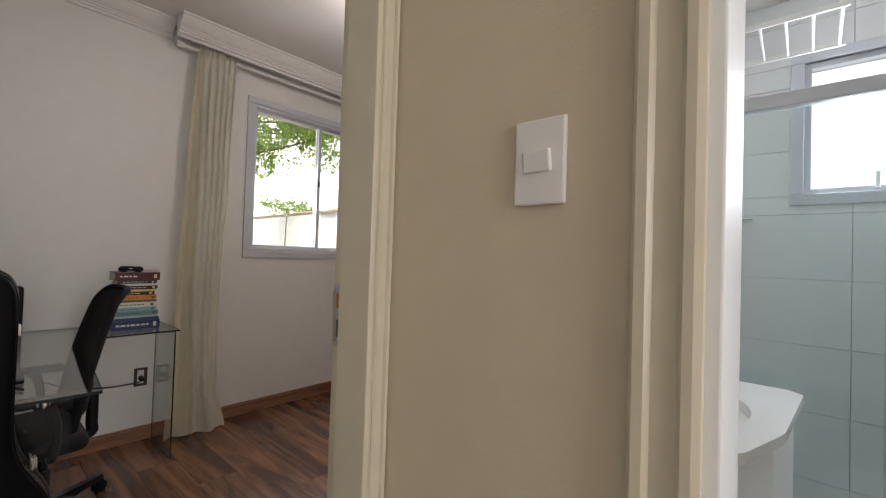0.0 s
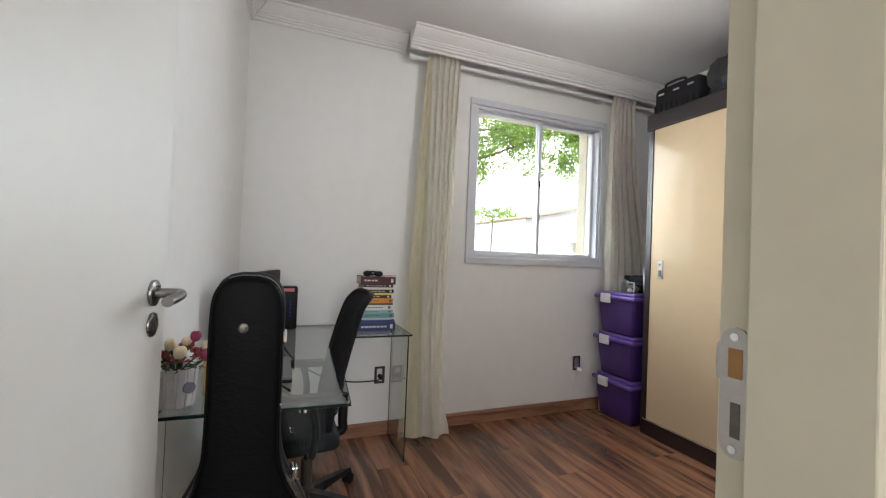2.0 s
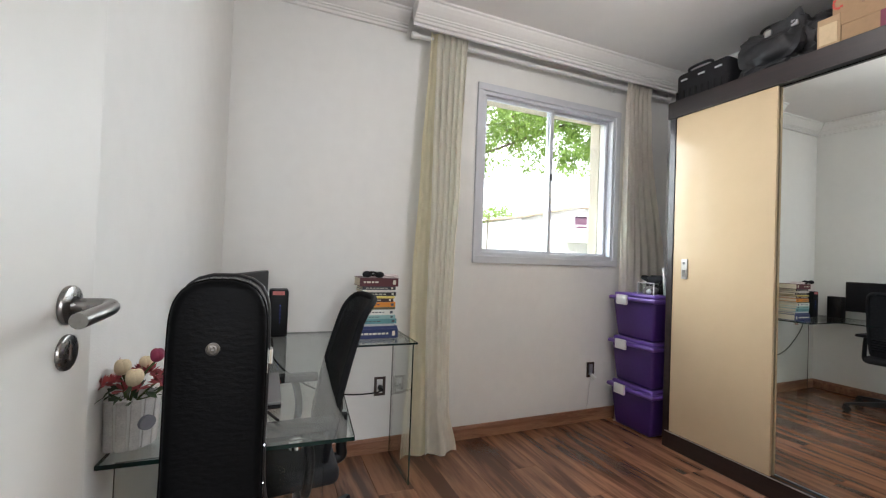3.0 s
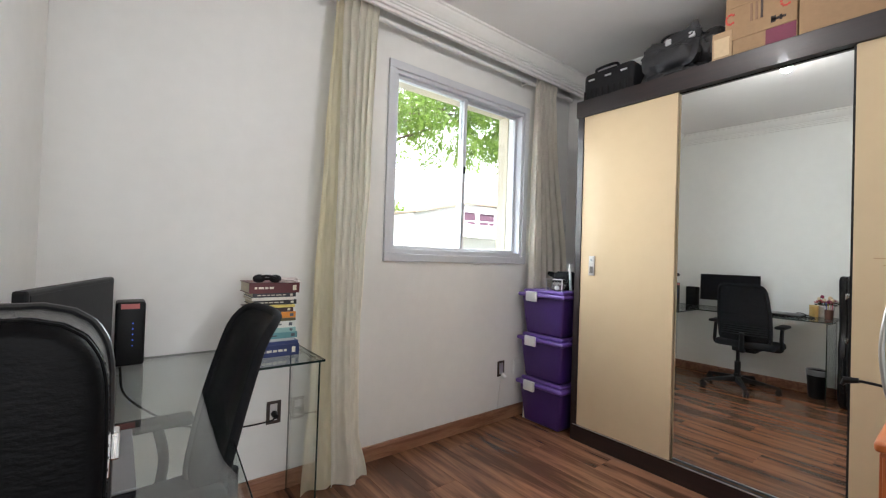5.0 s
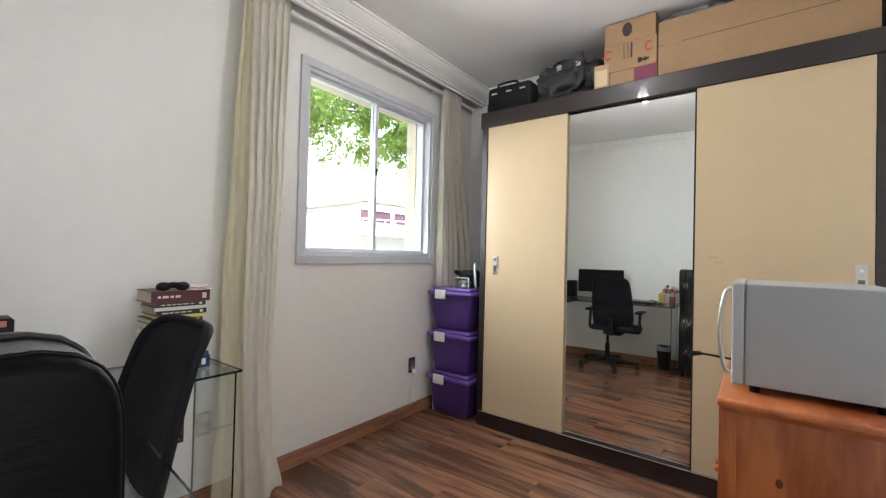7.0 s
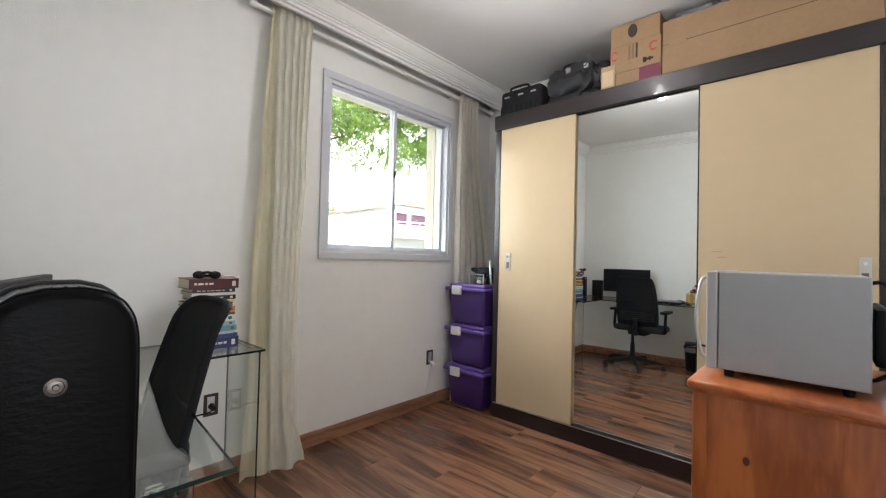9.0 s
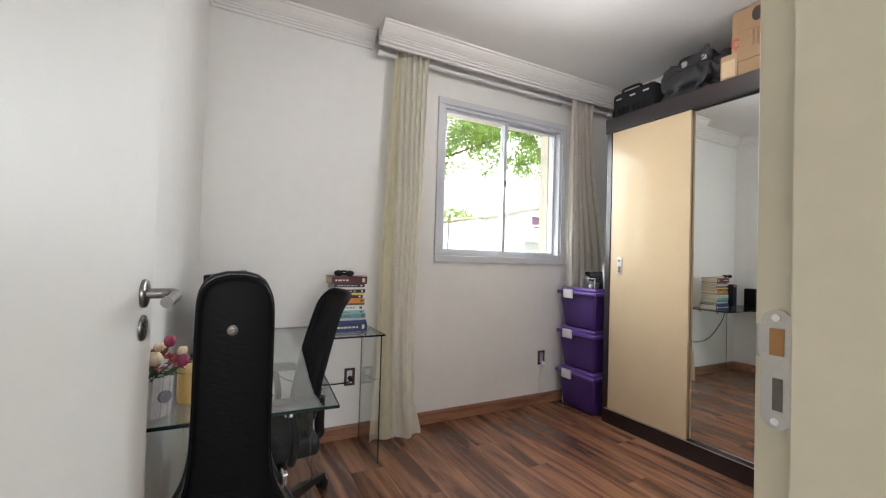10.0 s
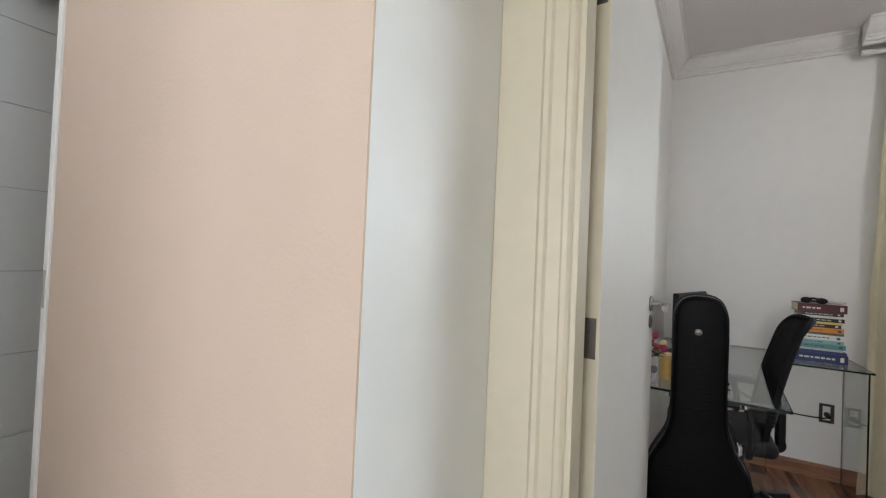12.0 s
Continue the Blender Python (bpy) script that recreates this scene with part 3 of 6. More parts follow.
# ---- curtains ----
rod = thing("curtain_rod", (-3.045, 2.0, 2.605), "white curtain rod under the curtain box", "curtain rod")
bm = bm_new()
cyl(bm, (-3.045, 0.975, 2.605), (-3.045, 3.2, 2.605), 0.014, seg=16)
part("bar", bm, M_WHITEP, rod, smooth=True)
for y in (0.965, 3.2):
    bm = bm_new()
    cyl(bm, (-3.045, y - 0.02, 2.605), (-3.045, y + 0.02, 2.605), 0.020, seg=16, bevel=0.004)
    part("end_cap", bm, M_WHITEP, rod, smooth=True)
for y in (1.34, 2.66):
    bm = bm_new()
    box(bm, XW, y - 0.012, 2.58, XW + 0.006, y + 0.012, 2.63, 0.002)
    cyl(bm, (XW, y, 2.605), (-3.045, y, 2.605), 0.007, seg=10)
    part("bracket", bm, M_WHITEP, rod)


def cloth(bm, left, right, depth, ztop, zbot, pleats, fine, broad, seed, nu=120, nv=90, thick=0.003, crumple=0.004):
    """A hanging sheet: left, right, depth, fine (pinch pleats) and broad (loose folds) follow v from 0 (top) to 1 (foot)."""
    rng = random.Random(seed)
    ph = [rng.uniform(0, 6.28) for _ in range(6)]
    off = Vector((seed * 3.7, seed * 1.3, 0))
    rows = []
    for j in range(nv + 1):
        v = j / nv
        row = []
        for i in range(nu + 1):
            u = i / nu
            w = u + 0.02 * math.sin(6 * u + 2.5 * v + ph[0])
            s1 = math.sin(2 * math.pi * pleats * w + ph[1])
            s1 = math.copysign(abs(s1) ** 0.8, s1)
            s2 = math.sin(2 * math.pi * 1.35 * w + ph[2] + 1.1 * v)
            x = depth(v) + fine(v) * s1 + broad(v) * s2
            y = left(v) + (right(v) - left(v)) * u + 0.5 * fine(v) * math.cos(2 * math.pi * pleats * w + ph[3])
            q = Vector((u * 5, v * 14, 0)) + off
            x += crumple * min(1, 3 * v) * (noise.noise(q) + 0.6 * noise.noise(q * 2.7))
            y += 0.6 * crumple * noise.noise(q * 1.4 + Vector((9, 0, 0)))
            z = ztop + (zbot - ztop) * v + 0.006 * math.sin(2 * math.pi * pleats * u) * max(0, 1 - 14 * v)
            row.append(bm.verts.new((x, y, z)))
        rows.append(row)
    fs = [bm.faces.new((a[i], a[i + 1], b[i + 1], b[i])) for a, b in zip(rows, rows[1:]) for i in range(nu)]
    bmesh.ops.solidify(bm, geom=fs, thickness=thick)
    return bm


def line(*knots):
    """A smooth line of (v, value) knots."""
    def at(v):
        for (a, p), (b, q) in zip(knots, knots[1:]):
            if v <= b:
                k = max(0.0, (v - a) / (b - a))
                return p + (q - p) * k * k * (3 - 2 * k)
        return knots[-1][1]
    return at


cl = thing("curtain", (-3.0, 1.16, 0), "long cream satin curtain gathered beside the window", "curtain", "curtains")
bm = bm_new()
cloth(bm, line((0, 1.105), (0.35, 1.095), (0.7, 1.085), (1, 1.10)), line((0, 1.325), (0.35, 1.30), (0.55, 1.275), (0.75, 1.255), (0.9, 1.262), (1, 1.315)), line((0, -3.005), (0.05, -3.018), (0.5, -2.99), (0.85, -2.965), (1, -2.945)), 2.655, 0.006, 5.3, line((0, 0.017), (0.02, 0.012), (0.05, 0.009), (0.15, 0.014), (0.45, 0.008), (0.75, 0.003), (1, 0.002)), line((0, 0), (0.35, 0.004), (0.75, 0.020), (1, 0.030)), 4)
part("panel", bm, M_CURT, cl, smooth=True)
bm = bm_new()
cloth(bm, line((0, 1.065), (0.35, 1.025), (0.6, 0.995), (0.8, 0.985), (0.92, 0.955), (1, 0.945)), line((0, 1.125), (0.5, 1.115), (1, 1.135)), line((0, -3.03), (0.6, -3.025), (1, -2.985)), 2.64, 0.004, 1.5, line((0, 0.006), (0.5, 0.005), (1, 0.004)), line((0, 0.0), (0.5, 0.006), (1, 0.016)), 9, 50, 60)
part("lining", bm, M_LINING, cl, "pale yellow curtain lining", smooth=True)
cr = thing("curtain", (-3.0, 2.95, 0), "long cream satin curtain hanging behind the purple boxes", "curtain", "curtains")
bm = bm_new()
cloth(bm, line((0, 2.715), (0.4, 2.70), (1, 2.68)), line((0, 2.96), (0.15, 2.98), (0.6, 3.15), (1, 3.20)), line((0, -3.005), (0.05, -3.018), (1, -3.012)), 2.655, 0.006, 5.5, line((0, 0.017), (0.05, 0.011), (0.2, 0.017), (1, 0.018)), line((0, 0), (0.4, 0.008), (1, 0.010)), 5)
part("panel", bm, M_CURT, cr, smooth=True)

# ---- bulb ----
lampo = thing("ceiling_bulb", (-1.72, 1.60, 2.75), "bare lit bulb in a white ceiling socket", "lamp")
bm = bm_new()
lathe(bm, [(0.045, 0), (0.045, -0.012), (0.032, -0.022), (0.022, -0.026), (0.020, -0.036), (0.016, -0.038)], (-1.72, 1.60, 2.75), 24)
part("socket", bm, M_WHITEP, lampo, smooth=True)
bm = bm_new()
lathe(bm, [(0.012, -0.038), (0.016, -0.048), (0.030, -0.073), (0.034, -0.093), (0.030, -0.113), (0.018, -0.126), (0.004, -0.131)], (-1.72, 1.60, 2.75), 24)
g = part("bulb", bm, M_BULB, lampo, "glowing bulb", smooth=True)
g.visible_shadow = False

# ---- wardrobe ----
ward = thing("wardrobe", (-1.56, 2.98, 0), "large dark wenge wardrobe with cream and mirrored sliding doors", "wardrobe")
bm = bm_new()
box(bm, -2.612, 2.695, 0, -2.568, 3.26, 2.2245, 0.002)
part("side_panel", bm, M_WENGE, ward)
bm = bm_new()
box(bm, -0.520, 2.695, 0, -0.485, 3.26, 2.2245, 0.002)
part("side_panel", bm, M_WENGE, ward)
bm = bm_new()
box(bm, -2.622, 2.684, 2.225, -0.482, 2.712, 2.338, 0.003)
part("fascia", bm, M_WENGE, ward)
bm = bm_new()
box(bm, -2.615, 2.7125, 2.300, -0.485, 3.26, 2.330, 0.002)
part("top", bm, M_WENGE, ward)
bm = bm_new()
box(bm, -2.590, 2.692, 0, -0.520, 2.72, 0.108, 0.002)
part("plinth", bm, M_WENGE, ward)
bm = bm_new()
box(bm, -2.590, 3.245, 0.0, -0.520, 3.26, 2.215)
part("back", bm, M_WENGE, ward)
bm = bm_new()
box(bm, -2.566, 2.700, 0.110, -1.958, 2.718, 2.2243, 0.001)
d1 = part("door", bm, M_CREAM, ward, "cream gloss sliding door")
bm = bm_new()
box(bm, -1.968, 2.725, 0.112, -1.232, 2.740, 2.2243)
d2 = part("door", bm, M_MIRROR, ward, "full-height mirrored sliding door")
bm = bm_new()
box(bm, -1.232, 2.715, 0.112, -1.222, 2.742, 2.2243)
part("door_edge", bm, M_BLACKP, d2)
bm = bm_new()
box(bm, -1.222, 2.700, 0.110, -0.522, 2.718, 2.2243, 0.001)
d3 = part("door", bm, M_CREAM, ward, "cream gloss sliding door")
bm = bm_new()
box(bm, -2.590, 2.690, 0.106, -0.520, 2.694, 0.112)
part("track", bm, M_ALU, ward)
for x, d in ((-2.48, d1), (-0.566, d3)):
    bm = bm_new()
    box(bm, x - 0.021, 2.694, 1.135, x + 0.021, 2.700, 1.265, 0.002)
    hd = part("handle", bm, M_STEEL, d, "aluminium inset handle")
    bm = bm_new()
    box(bm, x - 0.012, 2.6925, 1.150, x + 0.012, 2.6942, 1.195, 0.0006)
    part("finger_recess", bm, M_HINGE, hd)
    bm = bm_new()
    cyl(bm, (x, 2.694, 1.238), (x, 2.690, 1.238), 0.008, seg=16)
    part("lock", bm, M_CHROME, hd, smooth=True)
for k in range(2):
    bm = bm_new()
    box(bm, -1.16 + 0.03 * k, 2.6993, 1.285 - 0.03 * k, -1.11 + 0.02 * k, 2.700, 1.288 - 0.03 * k)
    part("scratch", bm, mat("worn_brown_scratch", (0.34, 0.22, 0.11), 0.6), d3)

# ---- things on the wardrobe ----
ZT = 2.3305
suit = thing("suitcase", (-2.42, 2.80, ZT), "small black ribbed suitcase lying on the wardrobe", "suitcase")
bm = bm_new()
box(bm, -2.595, 2.713, ZT, -2.235, 2.98, ZT + 0.20, 0.035, 4)
body = part("body", bm, M_FABRIC, suit, smooth=True)
for k in range(9):
    bm = bm_new()
    box(bm, -2.585 + k * 0.042, 2.707, ZT + 0.012, -2.567 + k * 0.042, 2.716, ZT + 0.075, 0.003)
    part("rib", bm, M_BLACKP, suit)
bm = bm_new()
tube(bm, curve_pts([(-2.50, 2.725, ZT + 0.185), (-2.49, 2.712, ZT + 0.203), (-2.42, 2.706, ZT + 0.206), (-2.35, 2.712, ZT + 0.203), (-2.34, 2.725, ZT + 0.185)], 6), 0.009, 8)
part("handle", bm, M_BLACKP, suit, smooth=True)
for x in (-2.55, -2.43, -2.32):
    bm = bm_new()
    box(bm, x, 2.706, ZT + 0.138, x + 0.045, 2.713, ZT + 0.150, 0.002)
    part("tag", bm, M_ALU, suit)


def lump(bm, c, size, seed, rough=0.08, sub=4):
    """A soft sagging form."""
    vs = bmesh.ops.create_icosphere(bm, subdivisions=sub, radius=1.0)["verts"]
    rng = random.Random(seed)
    off = Vector((rng.uniform(0, 50), rng.uniform(0, 50), rng.uniform(0, 50)))
    for v in vs:
        p = v.co.copy()
        q = Vector([math.copysign(abs(a) ** 0.62, a) for a in p])
        q *= 1 + rough * noise.noise(p * 2.2 + off) + 0.4 * rough * noise.noise(p * 6 + off)
        q.z = max(q.z, -0.86)
        v.co = Vector((c[0] + q.x * size[0], c[1] + q.y * size[1], c[2] + (q.z + 0.86) * size[2]))
    return bm


bag = thing("duffel_bag", (-2.0, 2.82, ZT), "soft dark grey duffel bag slumped on the wardrobe", "bag")
bm = bm_new()
lump(bm, (-2.005, 2.86, ZT), (0.205, 0.14, 0.150), 3, 0.40, 5)
part("body", bm, M_BAG, bag, smooth=True)
for y in (2.78, 2.86):
    bm = bm_new()
    tube(bm, curve_pts([(-2.10, y, ZT + 0.23), (-2.08, y - 0.01, ZT + 0.272), (-2.02, y, ZT + 0.285), (-1.95, y + 0.01, ZT + 0.276), (-1.92, y, ZT + 0.23)], 8), 0.008, 8)
    part("handle", bm, M_BLACKP, bag, smooth=True)
bm = bm_new()
tube(bm, curve_pts([(-2.17, 2.80, ZT + 0.225), (-2.0, 2.80, ZT + 0.275), (-1.84, 2.80, ZT + 0.23)], 10), 0.006, 6)
part("zip", bm, M_BLACKP, bag, smooth=True)
for x in (-2.06, -1.93):
    bm = bm_new()
    box(bm, x, 2.745, ZT + 0.215, x + 0.035, 2.76, ZT + 0.25, 0.004)
    part("buckle", bm, M_ALU, bag)


def carton(x0, x1, z0, z1, y0, y1, label, material, seam=True):
    t = thing("cardboard_box", ((x0 + x1) / 2, (y0 + y1) / 2, z0), label, "box")
    bm = bm_new()
    box(bm, x0, y0, z0, x1, y1, z1, 0.004)
    part("carton", bm, material, t)
    return t


small = carton(-1.795, -1.70, ZT, ZT + 0.165, 2.716, 2.95, "small pale cardboard box with a faded label", M_CARTON_S)
bm = bm_new()
box(bm, -1.785, 2.714, ZT + 0.03, -1.712, 2.716, ZT + 0.13)
part("label", bm, mat("faded_label", (0.58, 0.44, 0.27), 0.7), small)
low = carton(-1.698, -1.43, ZT, ZT + 0.10, 2.718, 3.10, "low brown cardboard box with a maroon panel", M_CARTON)
bm = bm_new()
box(bm, -1.555, 2.715, ZT + 0.004, -1.435, 2.718, ZT + 0.097)
part("printed_panel", bm, M_MAROON, low, "maroon printed panel")
mid = carton(-1.735, -1.432, ZT + 0.1005, ZT + 0.275, 2.718, 3.10, "brown cardboard box with red and black print", M_CARTON)
for x in (-1.71, -1.475):
    bm = bm_new()
    for k in range(9):
        a = radians(50 + k * 32)
        box(bm, x + 0.02 * math.cos(a) - 0.005, 2.7155, ZT + 0.215 + 0.026 * math.sin(a) - 0.005, x + 0.02 * math.cos(a) + 0.005, 2.718, ZT + 0.215 + 0.026 * math.sin(a) + 0.005)
    part("red_mark", bm, M_RED, mid)
bm = bm_new()
box(bm, -1.535, 2.7155, ZT + 0.135, -1.475, 2.718, ZT + 0.146)
box(bm, -1.535, 2.7155, ZT + 0.125, -1.515, 2.718, ZT + 0.156)
box(bm, -1.500, 2.7155, ZT + 0.128, -1.490, 2.718, ZT + 0.153)
part("arrow_print", bm, M_DARKINK, mid)
for k in range(3):
    bm = bm_new()
    box(bm, -1.622 + 0.022 * k, 2.7155, ZT + 0.17, -1.612 + 0.022 * k, 2.718, ZT + 0.262)
    part("print_bar", bm, M_DARKINK if k == 2 else mat("faint_ink", (0.25, 0.15, 0.09), 0.7), mid)
top = carton(-1.735, -1.44, ZT + 0.2755, ZT + 0.410, 2.722, 3.08, "brown cardboard box near the ceiling", M_CARTON)
bm = bm_new()
cyl(bm, (-1.60, 2.722, ZT + 0.35), (-1.60, 2.719, ZT + 0.35), 0.028, seg=20)
for v in bm.verts:
    v.co.z = ZT + 0.35 + (v.co.z - ZT - 0.35) * 1.5
part("oval_print", bm, M_DARKINK, top)
long = carton(-1.425, -0.505, ZT, ZT + 0.335, 2.718, 3.15, "very long brown cardboard box sealed with clear tape", M_CARTON)
bm = bm_new()
box(bm, -1.425, 2.716, ZT + 0.19, -0.505, 2.718, ZT + 0.192)
part("flap_seam", bm, M_DARKINK, long)
bm = bm_new()
box(bm, -1.39, 2.7145, ZT + 0.175, -1.30, 2.7158, ZT + 0.215)
part("tape", bm, M_TAPE, long)
bm = bm_new()
lump(bm, (-1.25, 2.86, ZT + 0.336), (0.16, 0.10, 0.03), 8, 0.3)
solid("plastic_bag", bm, mat("grey_plastic_bag", (0.20, 0.20, 0.21), 0.3, bump=0.5, bump_scale=40), "crumpled grey plastic bag on the long box", "bag", smooth=True)

# ---- purple boxes ----
def storage_box(z, label):
    t = thing("storage_box", (-2.85, 2.90, z), label, "storage box", "stack of purple boxes")
    bm = bm_new()
    bot, topo = [(-3.02, 2.715), (-2.70, 2.715), (-2.70, 3.10), (-3.02, 3.10)], [(-3.055, 2.69), (-2.665, 2.69), (-2.665, 3.13), (-3.055, 3.13)]
    a = [bm.verts.new((x, y, z)) for x, y in bot]
    b = [bm.verts.new((x, y, z + 0.2915)) for x, y in topo]
    fs = [bm.faces.new(a[::-1]), bm.faces.new(b)] + [bm.faces.new((a[i], a[(i + 1) % 4], b[(i + 1) % 4], b[i])) for i in range(4)]
    bmesh.ops.bevel(bm, geom=list({e for f in fs for e in f.edges}), offset=0.022, segments=3, profile=0.5, affect="EDGES")
    part("tub", bm, M_PURPLE, t, smooth=True)
    bm = bm_new()
    box(bm, -3.072, 2.668, z + 0.278, -2.648, 3.145, z + 0.3075, 0.012, 3)
    box(bm, -3.045, 2.70, z + 0.3055, -2.675, 3.115, z + 0.333, 0.012, 3)
    part("lid", bm, M_PURPLE_L, t, "lighter purple lid", smooth=True)
    for x in (-2.93, ):
        bm = bm_new()
        box(bm, x - 0.055, 2.655, z + 0.246, x + 0.045, 2.676, z + 0.320, 0.008, 3)
        part("clip", bm, M_WHITEP, t, "white clip", smooth=True)
    t.location.y -= 0.03
    return t


for k, lab in enumerate(("purple plastic storage box at the foot of the stack", "purple plastic storage box in mid stack", "purple plastic storage box carrying small odds and ends")):
    storage_box(0.002 + 0.3335 * k, lab)
ZB = 0.002 + 0.3335 * 3
acr = thing("acrylic_box", (-2.79, 2.77, ZB), "clear acrylic box with trinkets on the top lid", "box")
bm = bm_new()
for b in ((-2.86, 2.71, -2.72, 2.714), (-2.86, 2.826, -2.72, 2.83), (-2.86, 2.714, -2.856, 2.826), (-2.724, 2.714, -2.72, 2.826)):
    box(bm, b[0], b[1], ZB, b[2], b[3], ZB + 0.085)
part("shell", bm, M_GLASS, acr)
bm = bm_new()
for x0, x1 in ((-2.862, -2.857), (-2.723, -2.718)):
    box(bm, x0, 2.708, ZB, x1, 2.712, ZB + 0.087)
box(bm, -2.862, 2.708, ZB + 0.083, -2.718, 2.712, ZB + 0.088)
part("rim", bm, M_WHITEP, acr)
bm = bm_new()
lump(bm, (-2.80, 2.77, ZB + 0.001), (0.045, 0.04, 0.03), 12, 0.4, 3)
part("trinkets", bm, mat("mixed_trinkets", (0.18, 0.15, 0.14), 0.4, var=0.8, scale=40), acr, smooth=True)
bm = bm_new()
ball(bm, (-2.775, 2.725, ZB + 0.022), 0.018)
part("white_ball", bm, M_WHITEP, acr, smooth=True)
cap = thing("cap", (-2.84, 2.92, ZB), "black cap lying on the purple boxes", "cap")
bm = bm_new()
lump(bm, (-2.84, 2.92, ZB), (0.085, 0.09, 0.075), 15, 0.12, 4)
part("crown", bm, M_FABRIC, cap, smooth=True)
bm = bm_new()
cyl(bm, (-2.91, 2.88, ZB + 0.10), (-2.905, 2.88, ZB + 0.112), 0.06, seg=20)
part("peak", bm, M_FABRIC, cap, smooth=True)
bm = bm_new()
box(bm, -2.745, 2.835, ZB, -2.728, 2.85, ZB + 0.20, 0.003)
spin(bm, -5, (-2.735, 2.84, ZB), "Y")
solid("white_ruler", bm, M_WHITEP, "white plastic stick standing among the odds and ends", "ruler")

# ---- pine cabinet and microwave ----
cab = thing("pine_cabinet", (-0.78, 1.95, 0), "orange varnished pine cabinet carrying the microwave", "cabinet")
bm = bm_new()
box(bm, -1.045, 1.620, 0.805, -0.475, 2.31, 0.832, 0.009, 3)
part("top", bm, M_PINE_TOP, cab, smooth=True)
bm = bm_new()
box(bm, -1.030, 1.668, 0.0, -0.49, 1.690, 0.805, 0.002)
part("side_panel", bm, M_PINE, cab)
bm = bm_new()
box(bm, -1.030, 2.25, 0.0, -0.49, 2.275, 0.805, 0.002)
part("side_panel", bm, M_PINE, cab)
for x0, x1 in ((-1.033, -0.993), (-0.53, -0.488)):
    bm = bm_new()
    box(bm, x0, 1.660, 0, x1, 1.668, 0.800, 0.002)
    part("stile", bm, M_PINE, cab)
M_KNOT = mat("dark_pine_knot", (0.10, 0.022, 0.006), 0.35, var=0.3, scale=60, coat=0.4)
for kx, kz, kr in ((-0.885, 0.595, 0.010), (-0.70, 0.41, 0.008), (-0.93, 0.30, 0.012)):
    bm = bm_new()
    cyl(bm, (kx, 1.6682, kz), (kx, 1.6674, kz), kr, kr * 0.8, 18)
    for v in bm.verts:
        v.co.z = kz + (v.co.z - kz) * 1.5
    part("knot", bm, M_KNOT, cab)
bm = bm_new()
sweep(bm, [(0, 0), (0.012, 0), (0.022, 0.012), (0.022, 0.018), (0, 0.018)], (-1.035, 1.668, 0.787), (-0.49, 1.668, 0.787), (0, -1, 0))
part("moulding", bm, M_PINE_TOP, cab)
for k in range(2):
    bm = bm_new()
    box(bm, -1.042, 1.695 + 0.28 * k, 0.08, -1.031, 1.968 + 0.28 * k, 0.785, 0.004)
    cd = part("door", bm, M_PINE, cab)
    bm = bm_new()
    ball(bm, (-1.055, 1.94 + 0.06 * k, 0.48), 0.014)
    part("knob", bm, M_PINE, cd, smooth=True)
bm = bm_new()
box(bm, -0.50, 1.69, 0, -0.49, 2.25, 0.805)
part("back", bm, M_PINE, cab)

mw = thing("microwave", (-0.81, 1.98, 0.832), "silver-grey microwave oven with a bowed handle", "microwave")
bm = bm_new()
box(bm, -0.988, 1.742, 0.858, -0.614, 2.215, 1.192, 0.004)
part("housing", bm, M_GREYM, mw)
bm = bm_new()
box(bm, -1.024, 1.738, 0.855, -0.990, 2.219, 1.195, 0.006)
mf = part("front", bm, M_LGREY, mw, "light silver front frame")
bm = bm_new()
box(bm, -1.0265, 1.80, 0.90, -1.0245, 2.09, 1.16)
part("door_glass", bm, M_BLACKP, mf)
bm = bm_new()
tube(bm, curve_pts([(-1.020, 1.775, 1.175), (-1.045, 1.775, 1.155), (-1.060, 1.775, 1.03), (-1.045, 1.775, 0.905), (-1.020, 1.775, 0.885)], 8), 0.0065, 10)
part("handle", bm, M_STEEL, mw, smooth=True)
bm = bm_new()
box(bm, -0.608, 1.80, 0.92, -0.565, 2.10, 1.10, 0.02)
part("rear_vent", bm, M_BLACKP, mw, smooth=True)
for x in (-0.96, -0.66):
    for y in (1.78, 2.18):
        bm = bm_new()
        cyl(bm, (x, y, 0.832), (x, y, 0.859), 0.014, 0.016, 14)
        part("foot", bm, M_BLACKP, mw)
bm = bm_new()
tube(bm, curve_pts([(-0.62, 1.76, 1.175), (-0.585, 1.75, 1.17), (-0.545, 1.75, 1.08), (-0.56, 1.75, 0.95), (-0.60, 1.76, 0.90), (-0.62, 1.78, 0.89)], 8), 0.006, 8)
part("cable", bm, M_BLACKP, mw, smooth=True)
mw.location.x += 0.012
plug = thing("power_plug", (-1.05, 2.262, 0.84), "black power plug on a cord over the cabinet edge", "plug")
bm = bm_new()
tube(bm, curve_pts([(-0.90, 2.262, 0.838), (-1.05, 2.262, 0.838), (-1.10, 2.262, 0.842), (-1.15, 2.262, 0.844)], 6), 0.005, 8)
part("cord", bm, M_BLACKP, plug, smooth=True)
bm = bm_new()
cyl(bm, (-1.145, 2.262, 0.845), (-1.185, 2.262, 0.838), 0.009, 0.013, 14)
cyl(bm, (-1.18, 2.262, 0.838), (-1.19, 2.262, 0.820), 0.009, 0.006, 10)
part("plug_body", bm, M_BLACKP, plug, smooth=True)

